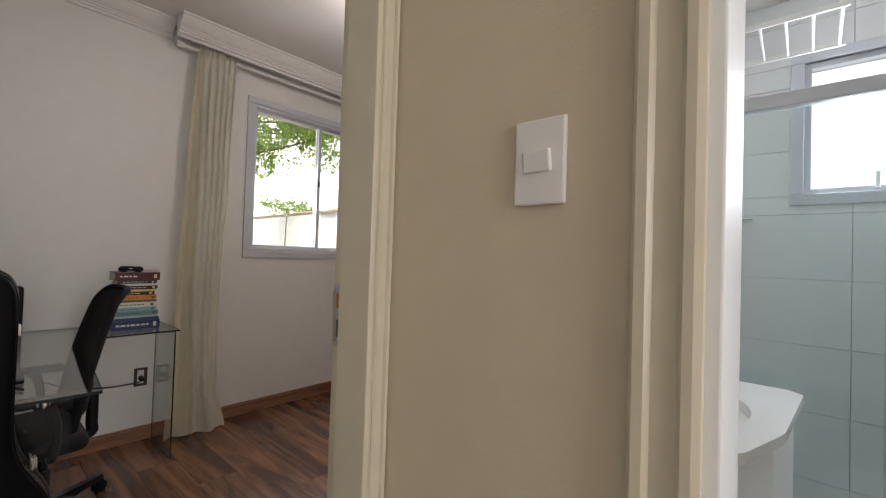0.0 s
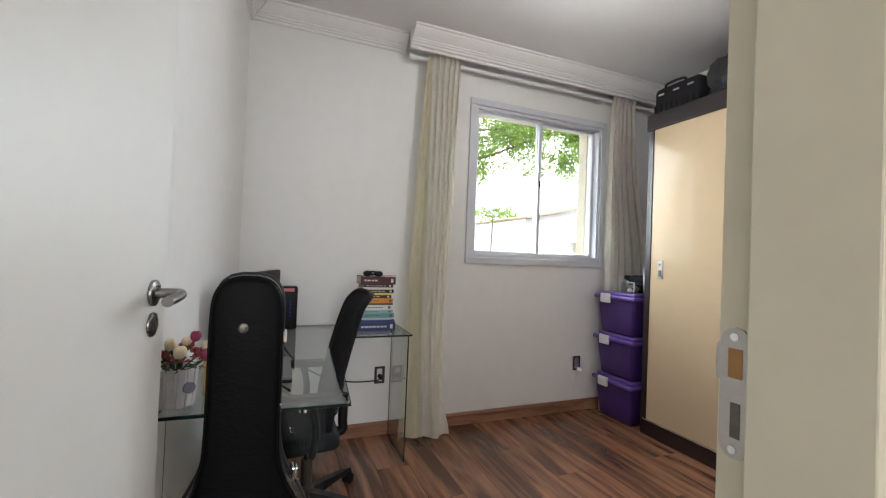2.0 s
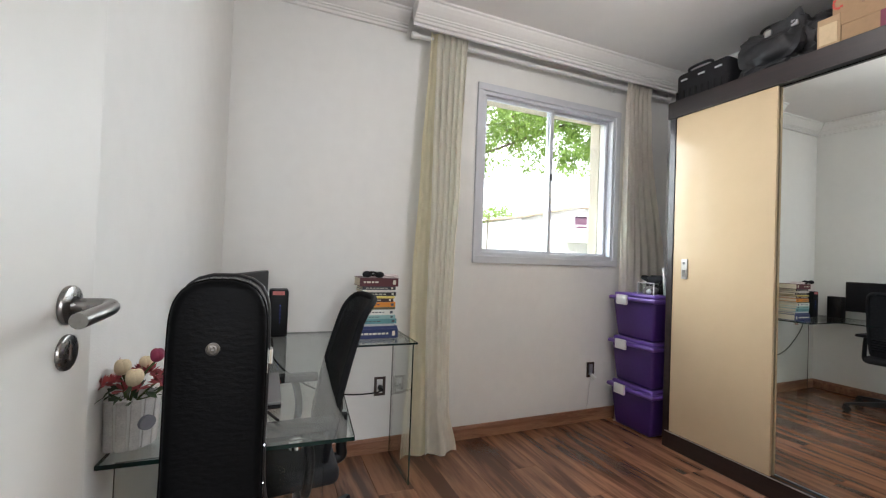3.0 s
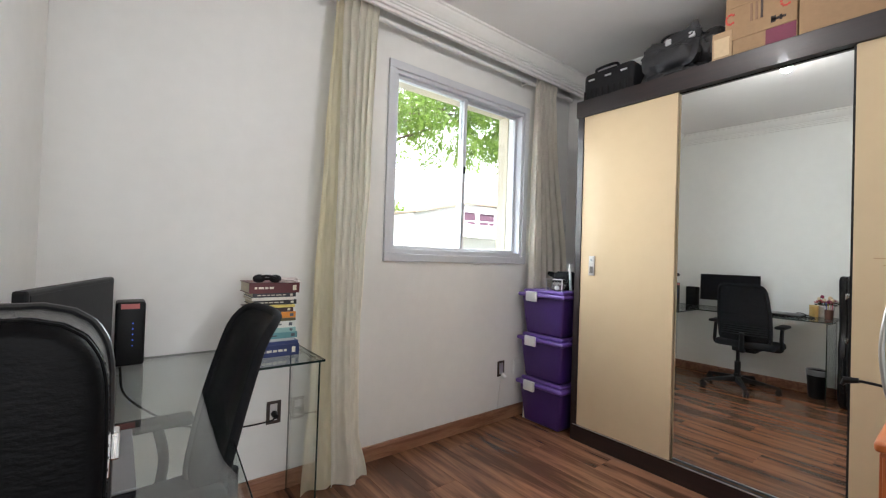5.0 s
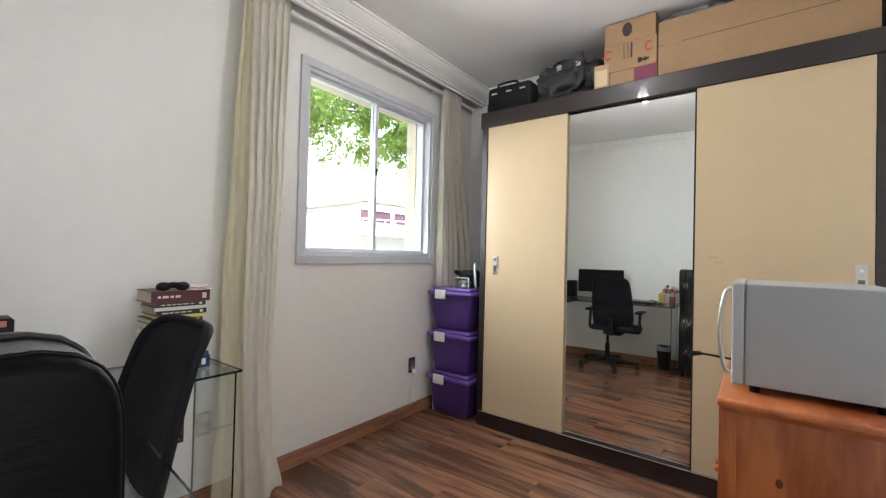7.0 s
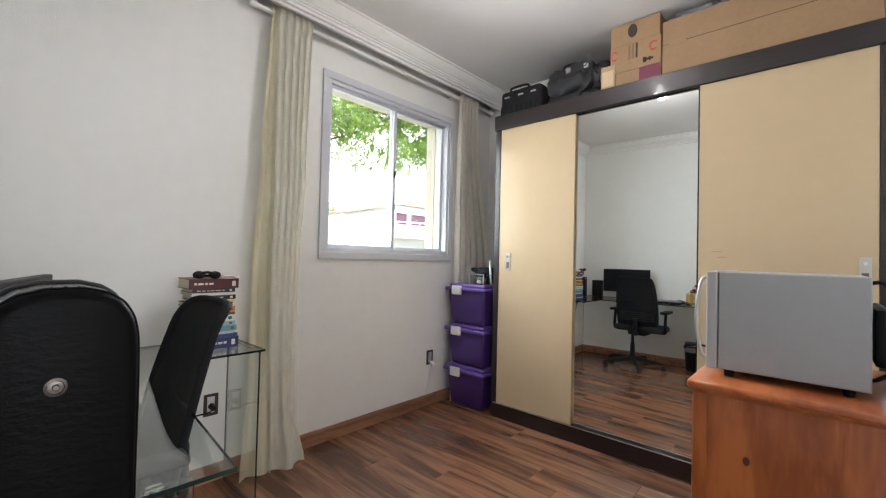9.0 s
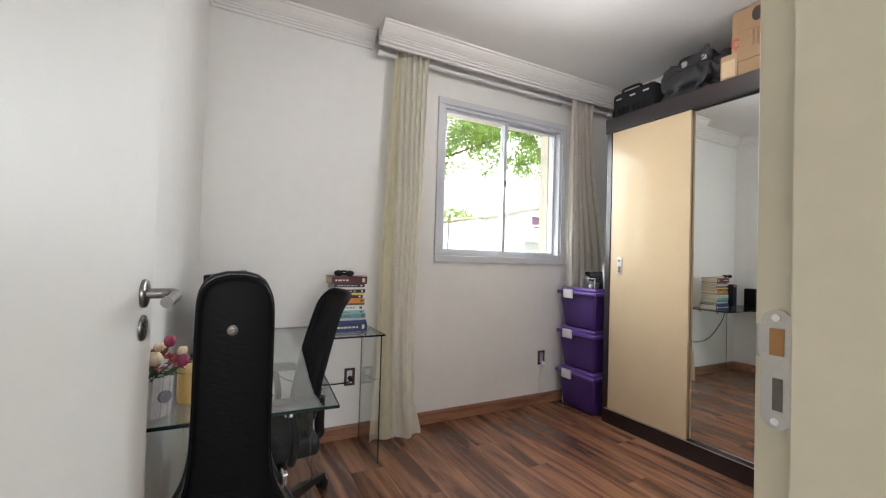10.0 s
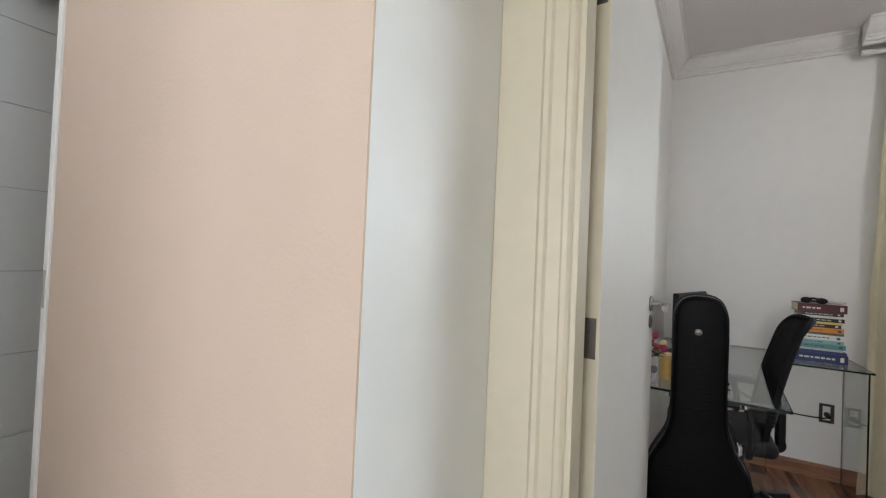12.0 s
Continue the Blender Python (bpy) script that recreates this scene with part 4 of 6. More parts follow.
# ---- glass desk ----
ZD = 0.761
desk = thing("glass_desk", (-2.3, 0.3, 0), "L-shaped clear glass desk against the wall", "desk")
DESK = [(-3.085, south(-3.085) + 0.012), (-1.655, south(-1.655) + 0.012), (-1.632, 0.398), (-2.668, 0.482), (-2.668, 0.928), (-3.085, 0.928)]


def glass_sheet(outline, to3d, a, b, parent, name="glass_sheet"):
    bm = bm_new()
    prism(bm, outline, to3d, a, b)
    ob = part(name, bm, M_DESKG if name == "tabletop" else M_GLASS, parent)
    ob.data.materials.append(M_GEDGE)
    big = sorted((p.area for p in ob.data.polygons), reverse=True)[1] * 0.9
    for p in ob.data.polygons:
        if p.area < big:
            p.material_index = 1
    ob.visible_shadow = False
    return ob


glass_sheet(DESK, lambda u, v, w: Vector((u, v, w)), ZD - 0.010, ZD, desk, "tabletop")
glass_sheet([(-3.07, 0.004), (-2.685, 0.004), (-2.685, ZD - 0.0105), (-3.07, ZD - 0.0105)], lambda u, v, w: Vector((u, w, v)), 0.905, 0.913, desk, "leg_panel")
glass_sheet([(-0.11, 0.004), (0.33, 0.004), (0.33, ZD - 0.0105), (-0.11, ZD - 0.0105)], lambda u, v, w: Vector((w, u, v)), -1.685, -1.677, desk, "leg_panel")
for x, y in ((-2.95, 0.909), (-2.78, 0.909), (-1.681, 0.0), (-1.681, 0.26)):
    bm = bm_new()
    cyl(bm, (x, y, ZD - 0.03), (x, y, ZD - 0.0105), 0.016, seg=16)
    part("joint", bm, M_CHROME, desk, smooth=True)

# ---- books ----
BOOKS = [
    ("thick navy blue book under the pile", (0.020, 0.035, 0.13), 0.050, 0.235, 0.0),
    ("thin dark blue book in the pile", (0.03, 0.05, 0.16), 0.014, 0.215, 0.004),
    ("thin pale grey book in the pile", (0.55, 0.57, 0.57), 0.012, 0.20, -0.004),
    ("teal hardback book in the pile", (0.13, 0.31, 0.33), 0.026, 0.20, 0.006),
    ("pale teal book in the pile", (0.27, 0.46, 0.45), 0.020, 0.195, 0.0),
    ("white paperback book in the pile", (0.72, 0.74, 0.70), 0.028, 0.19, -0.003),
    ("thin green-brown book in the pile", (0.12, 0.11, 0.06), 0.012, 0.185, 0.003),
    ("orange paperback book in the pile", (0.70, 0.26, 0.03), 0.026, 0.19, 0.002),
    ("dark brown book in the pile", (0.06, 0.03, 0.03), 0.020, 0.185, -0.006),
    ("pale yellow thin book in the pile", (0.72, 0.60, 0.16), 0.011, 0.17, 0.004),
    ("black paperback book in the pile", (0.02, 0.02, 0.022), 0.020, 0.185, 0.008),
    ("white thin notebook in the pile", (0.70, 0.68, 0.62), 0.012, 0.18, -0.005),
    ("yellow-edged dark book in the pile", (0.04, 0.04, 0.05), 0.018, 0.185, 0.003),
    ("dark red leather-bound book on the pile", (0.11, 0.022, 0.028), 0.045, 0.215, 0.0),
]
M_PAGES = mat("book_pages", (0.70, 0.64, 0.50), 0.9, var=0.12, scale=4, stretch=(1, 1, 60))
z = ZD + 0.0008
rng = random.Random(11)
for lab, col, th, w, dy in BOOKS:
    yc, xs = 0.742 + dy, -2.81 + rng.uniform(-0.012, 0.006)
    bk = thing("book", (xs - 0.08, yc, z), lab, "book", "pile of books")
    th *= 1.03
    cm = mat("book_cover", col, 0.42, var=0.06, scale=20)
    bm = bm_new()
    box(bm, xs - 0.17, yc - w / 2, z, xs, yc + w / 2, z + 0.0022)
    box(bm, xs - 0.17, yc - w / 2, z + th - 0.0022, xs, yc + w / 2, z + th)
    box(bm, xs - 0.003, yc - w / 2, z + 0.0022, xs + 0.0005, yc + w / 2, z + th - 0.0022)
    cv = part("cover", bm, cm, bk)
    bm = bm_new()
    box(bm, xs - 0.166, yc - w / 2 + 0.004, z + 0.0024, xs - 0.004, yc + w / 2 - 0.004, z + th - 0.0024)
    part("pages", bm, M_PAGES, bk)
    if th >= 0.018:
        ink = mat("spine_print", (0.75, 0.72, 0.6) if sum(col) < 0.6 else (0.08, 0.10, 0.12), 0.5)
        n = rng.randint(4, 7)
        yy = yc - w * 0.40
        for k in range(n):
            ln = rng.uniform(0.010, 0.024)
            if yy + ln > yc + w * 0.28:
                break
            part("spine_print", box(bm_new(), xs + 0.0005, yy, z + th * 0.40, xs + 0.0012, yy + ln, z + th * 0.60), ink, cv)
            yy += ln + 0.006
        part("spine_mark", box(bm_new(), xs + 0.0005, yc + w * 0.36, z + th * 0.25, xs + 0.0012, yc + w * 0.36 + min(0.016, th * 0.6), z + th * 0.75), ink, cv)
    z += th + 0.0006
ZBK = z
hs = thing("headset", (-2.84, 0.72, ZBK), "black headset lying on the books", "headset")
bm = bm_new()
tube(bm, curve_pts([(-2.80, 0.65, ZBK + 0.010), (-2.77, 0.69, ZBK + 0.032), (-2.80, 0.75, ZBK + 0.018), (-2.87, 0.75, ZBK + 0.012), (-2.90, 0.69, ZBK + 0.010)], 8), 0.006, 8)
part("band", bm, M_BLACKP, hs, smooth=True)
for p in ((-2.79, 0.668, ZBK + 0.020), (-2.80, 0.738, ZBK + 0.018)):
    bm = bm_new()
    ball(bm, p, 0.022, (1, 1.2, 0.8))
    part("ear_pad", bm, M_FABRIC, hs, smooth=True)
bm = bm_new()
lump(bm, (-2.83, 0.80, ZBK), (0.045, 0.05, 0.010), 21, 0.4, 4)
solid("cloth_mask", bm, mat("white_cloth", (0.70, 0.62, 0.62), 0.9, bump=0.3, bump_scale=60), "crumpled white cloth mask on the books", "mask", smooth=True)

# ---- monitor, modem, desk clutter ----
mon = thing("monitor", (-2.50, 0.07, ZD), "black flat monitor turned to the chair", "monitor")
MA = math.degrees(math.atan2(0.15, -0.49)) - 180
bm = bm_new()
box(bm, -2.765, 0.055, ZD + 0.085, -2.235, 0.085, ZD + 0.365, 0.006)
spin(bm, MA, (-2.50, 0.07, 0))
part("casing", bm, M_BLACKP, mon)
bm = bm_new()
box(bm, -2.752, 0.0852, ZD + 0.102, -2.248, 0.0862, ZD + 0.353)
spin(bm, MA, (-2.50, 0.07, 0))
part("screen", bm, mat("dark_screen", (0.008, 0.008, 0.010), 0.4, spec=0.15), mon)
bm = bm_new()
box(bm, -2.53, 0.025, ZD + 0.01, -2.47, 0.055, ZD + 0.20, 0.004)
box(bm, -2.60, -0.04, ZD, -2.40, 0.12, ZD + 0.012, 0.004)
spin(bm, MA, (-2.50, 0.07, 0))
part("stand", bm, M_BLACKP, mon)
mon.location.y += 0.02
mod = thing("modem", (-3.0, 0.235, ZD), "tall black modem with blue lights and a red label", "modem")
bm = bm_new()
box(bm, -3.075, 0.188, ZD, -2.955, 0.285, ZD + 0.252, 0.010, 3)
part("body", bm, M_BLACKP, mod, smooth=True)
bm = bm_new()
box(bm, -2.9549, 0.205, ZD + 0.225, -2.954, 0.265, ZD + 0.245)
part("label", bm, mat("red_white_label", (0.60, 0.18, 0.17), 0.5), mod, "red and white label")
for k in range(5):
    bm = bm_new()
    cyl(bm, (-2.955, 0.245, ZD + 0.08 + 0.022 * k), (-2.9535, 0.245, ZD + 0.08 + 0.022 * k), 0.0025, seg=8)
    part("light", bm, emitter("blue_led", (0.05, 0.15, 0.9), 0.12), mod)
spk = thing("speaker", (-2.86, 0.05, ZD), "small black desktop speaker", "speaker")
bm = bm_new()
box(bm, -2.93, 0.0, ZD, -2.82, 0.10, ZD + 0.21, 0.008)
part("cabinet", bm, M_BLACKP, spk, smooth=True)
bm = bm_new()
cyl(bm, (-2.875, 0.10, ZD + 0.08), (-2.875, 0.104, ZD + 0.08), 0.035, seg=20)
part("cone", bm, M_FABRIC, spk)
lap = thing("laptop", (-2.05, 0.12, ZD), "closed dark grey laptop on the glass desk", "laptop")
bm = bm_new()
box(bm, -2.20, 0.0, ZD + 0.0006, -1.88, 0.23, ZD + 0.013, 0.005)
part("base", bm, M_FABRIC, lap)
bm = bm_new()
box(bm, -2.20, 0.0, ZD + 0.0135, -1.88, 0.23, ZD + 0.021, 0.003)
part("lid", bm, mat("grey_lid", (0.16, 0.16, 0.17), 0.35), lap)
bm = bm_new()
tube(bm, curve_pts([(-1.95, 0.03, ZD + 0.027), (-1.90, 0.10, ZD + 0.035), (-1.84, 0.05, ZD + 0.008), (-1.80, 0.13, ZD + 0.006), (-1.86, 0.18, ZD + 0.007), (-1.78, 0.22, ZD + 0.006)], 8), 0.004, 6)
solid("desk_cable", bm, M_BLACKP, "black cable lying over the laptop and desk", "cable", smooth=True)
bm = bm_new()
lathe(bm, [(0.030, 0), (0.034, 0.004), (0.034, 0.095), (0.031, 0.098)], (-1.83, -0.01, ZD + 0.0006), 20)
tin = thing("gold_tin", (-1.83, -0.01, ZD), "yellow-gold round tin beside the flowers", "tin")
part("can", bm, mat("gold_tin_paint", (0.62, 0.42, 0.14), 0.35, 0.3), tin, smooth=True)
bm = bm_new()
lathe(bm, [(0.036, 0.0), (0.036, 0.012), (0.030, 0.016)], (-1.83, -0.01, ZD + 0.0992), 20)
part("lid", bm, mat("gold_lid", (0.70, 0.52, 0.22), 0.3, 0.4), tin, smooth=True)
cup = thing("pencil_cup", (-1.70, 0.08, ZD), "brown cup holding pens and pencils", "pen holder")
bm = bm_new()
lathe(bm, [(0.026, 0), (0.030, 0.006), (0.032, 0.085), (0.028, 0.085), (0.026, 0.01)], (-1.71, 0.07, ZD + 0.0006), 20)
part("cup", bm, mat("brown_cup", (0.16, 0.07, 0.05), 0.5), cup, smooth=True)
for k, c in enumerate(((0.55, 0.08, 0.12), (0.6, 0.45, 0.1), (0.08, 0.1, 0.3), (0.5, 0.3, 0.2))):
    a = k * 1.7
    bm = bm_new()
    cyl(bm, (-1.71 + 0.012 * math.cos(a), 0.07 + 0.012 * math.sin(a), ZD + 0.008), (-1.71 + 0.024 * math.cos(a), 0.07 + 0.024 * math.sin(a), ZD + 0.135 + 0.01 * k), 0.0035, seg=8)
    part("pen", bm, mat("pen_paint", c, 0.4), cup)

# ---- flower pot ----
PX, PY = -1.76, -0.108
pot = thing("flower_pot", (PX, PY, ZD), "white slatted pot of artificial pink and cream flowers", "flower pot")
bm = bm_new()
lathe(bm, [(0.050, 0), (0.054, 0.004), (0.061, 0.130), (0.055, 0.130), (0.050, 0.10)], (PX, PY, ZD + 0.0006), 28)
body = part("pot", bm, M_WHITEP, pot, smooth=True)
for k in range(14):
    a = 2 * math.pi * k / 14
    bm = bm_new()
    box(bm, -0.011, -0.002, 0, 0.011, 0.003, 0.133, 0.002)
    for v in bm.verts:
        r = 0.056 + v.co.z * 0.055 + v.co.y
        v.co = Vector((PX + r * math.cos(a) - v.co.x * math.sin(a), PY + r * math.sin(a) + v.co.x * math.cos(a), ZD + 0.001 + v.co.z))
    part("slat", bm, mat("whitewashed_slat", (0.70, 0.68, 0.66), 0.7, var=0.15, scale=30), pot)
bm = bm_new()
cyl(bm, (PX + 0.045, PY + 0.045, ZD + 0.07), (PX + 0.052, PY + 0.052, ZD + 0.07), 0.019, seg=18)
part("badge", bm, mat("grey_badge", (0.22, 0.22, 0.25), 0.5), pot, "round grey badge")
rng = random.Random(5)
CREAMF, PINKF, WINEF = mat("cream_petal", (0.72, 0.60, 0.40), 0.6, var=0.12, scale=40), mat("pink_petal", (0.52, 0.12, 0.13), 0.6, var=0.3, scale=50), mat("wine_petal", (0.26, 0.025, 0.075), 0.5, var=0.2, scale=40)
LEAFG, STEMG = mat("dark_leaf", (0.04, 0.075, 0.03), 0.6, var=0.4, scale=30), mat("green_stem", (0.07, 0.10, 0.03), 0.7)
bm = bm_new()
for k in range(60):
    a, r = rng.uniform(0, 6.28), rng.uniform(0.02, 0.085)
    c = Vector((PX + r * math.cos(a), PY + r * math.sin(a), ZD + 0.135 + rng.uniform(-0.01, 0.05)))
    d = Vector((math.cos(a), math.sin(a), rng.uniform(-0.6, 0.7))).normalized() * rng.uniform(0.03, 0.05)
    s = d.orthogonal().normalized() * 0.010
    vs = [bm.verts.new(c), bm.verts.new(c + d * 0.5 + s), bm.verts.new(c + d), bm.verts.new(c + d * 0.5 - s + Vector((0, 0, 0.004)))]
    bm.faces.new(vs)
part("leaves", bm, LEAFG, pot)


def bud(c, r, material):
    bm = bm_new()
    for k in range(7):
        a = k * 0.9
        ball(bm, (c[0] + 0.25 * r * math.cos(a), c[1] + 0.25 * r * math.sin(a), c[2] + 0.1 * r * (k % 3)), r * 0.85, (0.8, 0.8, 1.15), 10)
    fl = part("bud", bm, material, pot, smooth=True)
    bm = bm_new()
    tube(bm, curve_pts([(PX + 0.2 * (c[0] - PX), PY + 0.2 * (c[1] - PY), ZD + 0.12), ((PX + c[0]) / 2, (PY + c[1]) / 2, c[2] - 0.05), (c[0], c[1], c[2] - r * 0.6)], 5), 0.003, 6)
    part("stem", bm, STEMG, pot)


for x, y, zz, r, m_ in ((0.03, -0.01, 0.235, 0.024, CREAMF), (0.05, 0.02, 0.205, 0.026, CREAMF), (-0.02, 0.05, 0.255, 0.022, WINEF), (0.0, 0.085, 0.215, 0.020, CREAMF), (0.03, -0.075, 0.205, 0.020, CREAMF), (-0.04, -0.05, 0.24, 0.021, WINEF), (-0.05, 0.02, 0.22, 0.022, CREAMF), (0.045, 0.09, 0.19, 0.022, WINEF)):
    bud((PX + x, PY + y, ZD + 0.135 + (zz - 0.135) * 0.80), r * 0.82, m_)
for k in range(11):
    a, r = k * 0.571 * 2, 0.045 + 0.03 * (k % 2)
    c = Vector((PX + r * math.cos(a), PY + r * math.sin(a), ZD + 0.158 + 0.012 * (k % 3)))
    bm = bm_new()
    for j in range(26):
        b, e = rng.uniform(0, 6.28), rng.uniform(-0.2, 1.4)
        d = Vector((math.cos(b) * math.cos(e), math.sin(b) * math.cos(e), math.sin(e)))
        s = d.orthogonal().normalized() * 0.006
        q = c + d * 0.028
        bm.faces.new([bm.verts.new(c), bm.verts.new(c + d * 0.018 + s), bm.verts.new(q), bm.verts.new(c + d * 0.018 - s)])
    part("bloom", bm, PINKF, pot)

pot.scale = (0.94, 0.94, 0.85)

# ---- guitar case ----
gc = thing("guitar_case", (-1.46, 0.12, 0), "upright black leatherette guitar case with chrome latches", "guitar case")
HALF = [(0.0, 0.10), (0.03, 0.165), (0.10, 0.200), (0.20, 0.207), (0.30, 0.182), (0.38, 0.165), (0.46, 0.170), (0.52, 0.165), (0.57, 0.140), (0.62, 0.110), (0.67, 0.092), (0.73, 0.085), (0.85, 0.084), (1.00, 0.085), (1.078, 0.084), (1.114, 0.080), (1.139, 0.066), (1.153, 0.046), (1.160, 0.020)]


def yc_at(z):
    return 0.098 + 0.012 * max(0, 1 - z / 0.7)


def case_outline(grow):
    zz = []
    for (za, wa), (zb, wb) in zip(HALF, HALF[1:]):
        zz += [(za + (zb - za) * k / 3, wa + (wb - wa) * k / 3) for k in range(3)]
    zz.append(HALF[-1])
    zs = [p[0] for p in zz]
    ws = [p[1] for p in zz]
    ws = [sum(ws[max(0, i - 2):i + 3]) / len(ws[max(0, i - 2):i + 3]) if 2 < i < len(ws) - 6 else ws[i] for i in range(len(ws))]
    top = max(zs)
    right = [(yc_at(a) + w + grow, max(0.0, a - (grow if a < 0.1 else 0)) + (grow * (a - 1.04) / (top - 1.04) if a > 1.04 else 0)) for a, w in zip(zs, ws)]
    left = [(yc_at(a) - w - grow, b[1]) for (a, w), b in zip(zip(zs, ws), right)]
    return right + left[::-1]


def lean(bm):
    """The case leans back a little."""
    for v in bm.verts:
        v.co.x += 0.025 - 0.02 * (v.co.z - 0.75)
    return bm


bm = bm_new()
prism(bm, case_outline(0.0), lambda u, v, w: Vector((w, u, v + 0.004)), -1.475, -1.585, 0.016)
part("lid", lean(bm), M_LEATHER, gc, smooth=True)
bm = bm_new()
prism(bm, case_outline(0.0), lambda u, v, w: Vector((w, u, v + 0.004)), -1.589, -1.650, 0.016)
part("shell", lean(bm), M_LEATHER, gc, smooth=True)
bm = bm_new()
prism(bm, case_outline(0.0016), lambda u, v, w: Vector((w, u, max(0.001, v + 0.004))), -1.502, -1.572)
part("side_band", lean(bm), M_BAND, gc, "glossy black leatherette edge band", smooth=True)
bm = bm_new()
prism(bm, case_outline(0.0016), lambda u, v, w: Vector((w, u, max(0.001, v + 0.004))), -1.600, -1.634)
part("side_band", lean(bm), M_BAND, gc, "glossy black leatherette edge band", smooth=True)
stitch = case_outline(0.0012)
bm = bm_new()
for (u0, v0), (u1, v1) in zip(stitch, stitch[1:]):
    n_ = int(math.hypot(u1 - u0, v1 - v0) / 0.012)
    for k in range(n_):
        q = (k + 0.5) / n_
        cyl(bm, (-1.4985, u0 + (u1 - u0) * q, v0 + (v1 - v0) * q + 0.004), (-1.5005, u0 + (u1 - u0) * q, v0 + (v1 - v0) * q + 0.004), 0.0022, seg=6)
tagged(part("stitching", lean(bm), M_BAND, gc, "row of glossy stitches"), kind="stuff")
bm = bm_new()
rim = case_outline(0.003)
tube(bm, [(-1.587, u, max(0.006, v + 0.004)) for u, v in rim], 0.0045, 8)
part("piping", lean(bm), mat("black_piping", (0.02, 0.02, 0.021), 0.3), gc, smooth=True)
bm = bm_new()
tube(bm, [(-1.490, u, max(0.006, v + 0.004)) for u, v in case_outline(-0.0005)], 0.0028, 8)
part("piping", lean(bm), M_LEATHER, gc, smooth=True)
bm = bm_new()
lathe(bm, [(0.012, 0), (0.012, 0.003), (0.009, 0.004), (0.008, 0.002), (0.004, 0.0025), (0.003, 0.005), (0.001, 0.005)], (0, 0, 0), 24)
for v in bm.verts:
    v.co = Vector((-1.475 + v.co.z, 0.090 + v.co.x, 1.036 + v.co.y))
part("rivet", lean(bm), M_HINGE, gc, "chrome rivet", smooth=True)
for zl, hw in ((0.985, 0.182), (0.60, 0.228), (0.28, 0.296)):
    bm = bm_new()
    box(bm, -1.608, hw - 0.004, zl - 0.028, -1.566, hw + 0.005, zl + 0.028, 0.003)
    box(bm, -1.601, hw + 0.005, zl - 0.010, -1.574, hw + 0.014, zl + 0.024, 0.003)
    lt = part("latch", lean(bm), M_CHROME, gc, "chrome latch")
for zl in (0.80, 0.72):
    bm = bm_new()
    cyl(bm, (-1.587, 0.178, zl), (-1.587, 0.188, zl), 0.006, seg=12)
    part("stud", lean(bm), M_CHROME, gc)
bm = bm_new()
tube(bm, curve_pts([(-1.597, 0.300, 0.47), (-1.597, 0.335, 0.45), (-1.597, 0.345, 0.38), (-1.597, 0.335, 0.31), (-1.597, 0.300, 0.29)], 8), 0.010, 8)
part("carry_handle", lean(bm), M_LEATHER, gc, smooth=True)

# ---- office chair ----
CX, CY = -2.27, 0.27
ch = thing("office_chair", (CX, CY, 0), "black mesh-backed office chair on five casters", "chair")
for k in range(5):
    a = radians(62 + 72 * k)
    d = Vector((math.cos(a), math.sin(a), 0))
    s = Vector((-math.sin(a), math.cos(a), 0))
    bm = bm_new()
    base = Vector((CX - 0.07, CY + 0.06, 0))
    rows = []
    for r, w, zt, zb in ((0.03, 0.028, 0.125, 0.075), (0.16, 0.024, 0.108, 0.075), (0.30, 0.018, 0.085, 0.066), (0.335, 0.012, 0.080, 0.066)):
        rows.append([bm.verts.new(base + d * r + s * sx_ + Vector((0, 0, z_))) for sx_, z_ in ((-w, zb), (w, zb), (w * 0.7, zt), (-w * 0.7, zt))])
    for p, q in zip(rows, rows[1:]):
        for i in range(4):
            bm.faces.new((p[i], p[(i + 1) % 4], q[(i + 1) % 4], q[i]))
    bm.faces.new(rows[0][::-1])
    bm.faces.new(rows[-1])
    bmesh.ops.recalc_face_normals(bm, faces=bm.faces)
    arm = part("base_arm", bm, M_BLACKP, ch)
    bm = bm_new()
    for o in (-0.013, 0.013):
        c = base + d * 0.325 + s * o + Vector((0, 0, 0.027))
        cyl(bm, c - s * 0.009, c + s * 0.009, 0.027, seg=18, bevel=0.004)
    box(bm, *(base + d * 0.325 + Vector((-0.018, -0.018, 0.035))), *(base + d * 0.325 + Vector((0.018, 0.018, 0.070))), 0.006)
    part("caster", bm, M_BLACKP, arm, smooth=True)
bm = bm_new()
cyl(bm, (CX - 0.07, CY + 0.06, 0.07), (CX - 0.07, CY + 0.06, 0.15), 0.038, 0.032, 20)
cyl(bm, (CX - 0.07, CY + 0.06, 0.15), (CX - 0.07, CY + 0.06, 0.27), 0.026, 0.026, 20)
cyl(bm, (CX - 0.07, CY + 0.06, 0.27), (CX - 0.07, CY + 0.06, 0.40), 0.016, 0.016, 16)
part("gas_column", bm, M_BLACKP, ch, smooth=True)
bm = bm_new()
box(bm, CX - 0.10, CY - 0.10, 0.385, CX + 0.10, CY + 0.15, 0.435, 0.012)
part("mechanism", bm, M_BLACKP, ch, smooth=True)
bm = bm_new()
box(bm, CX - 0.245, CY - 0.28, 0.425, CX + 0.245, CY + 0.165, 0.495, 0.030, 4)
for v in bm.verts:
    v.co.z -= 0.05 * max(0, (CY - 0.14 - v.co.y) / 0.12) ** 2 * 0.5
part("seat", bm, M_FABRIC, ch, smooth=True)


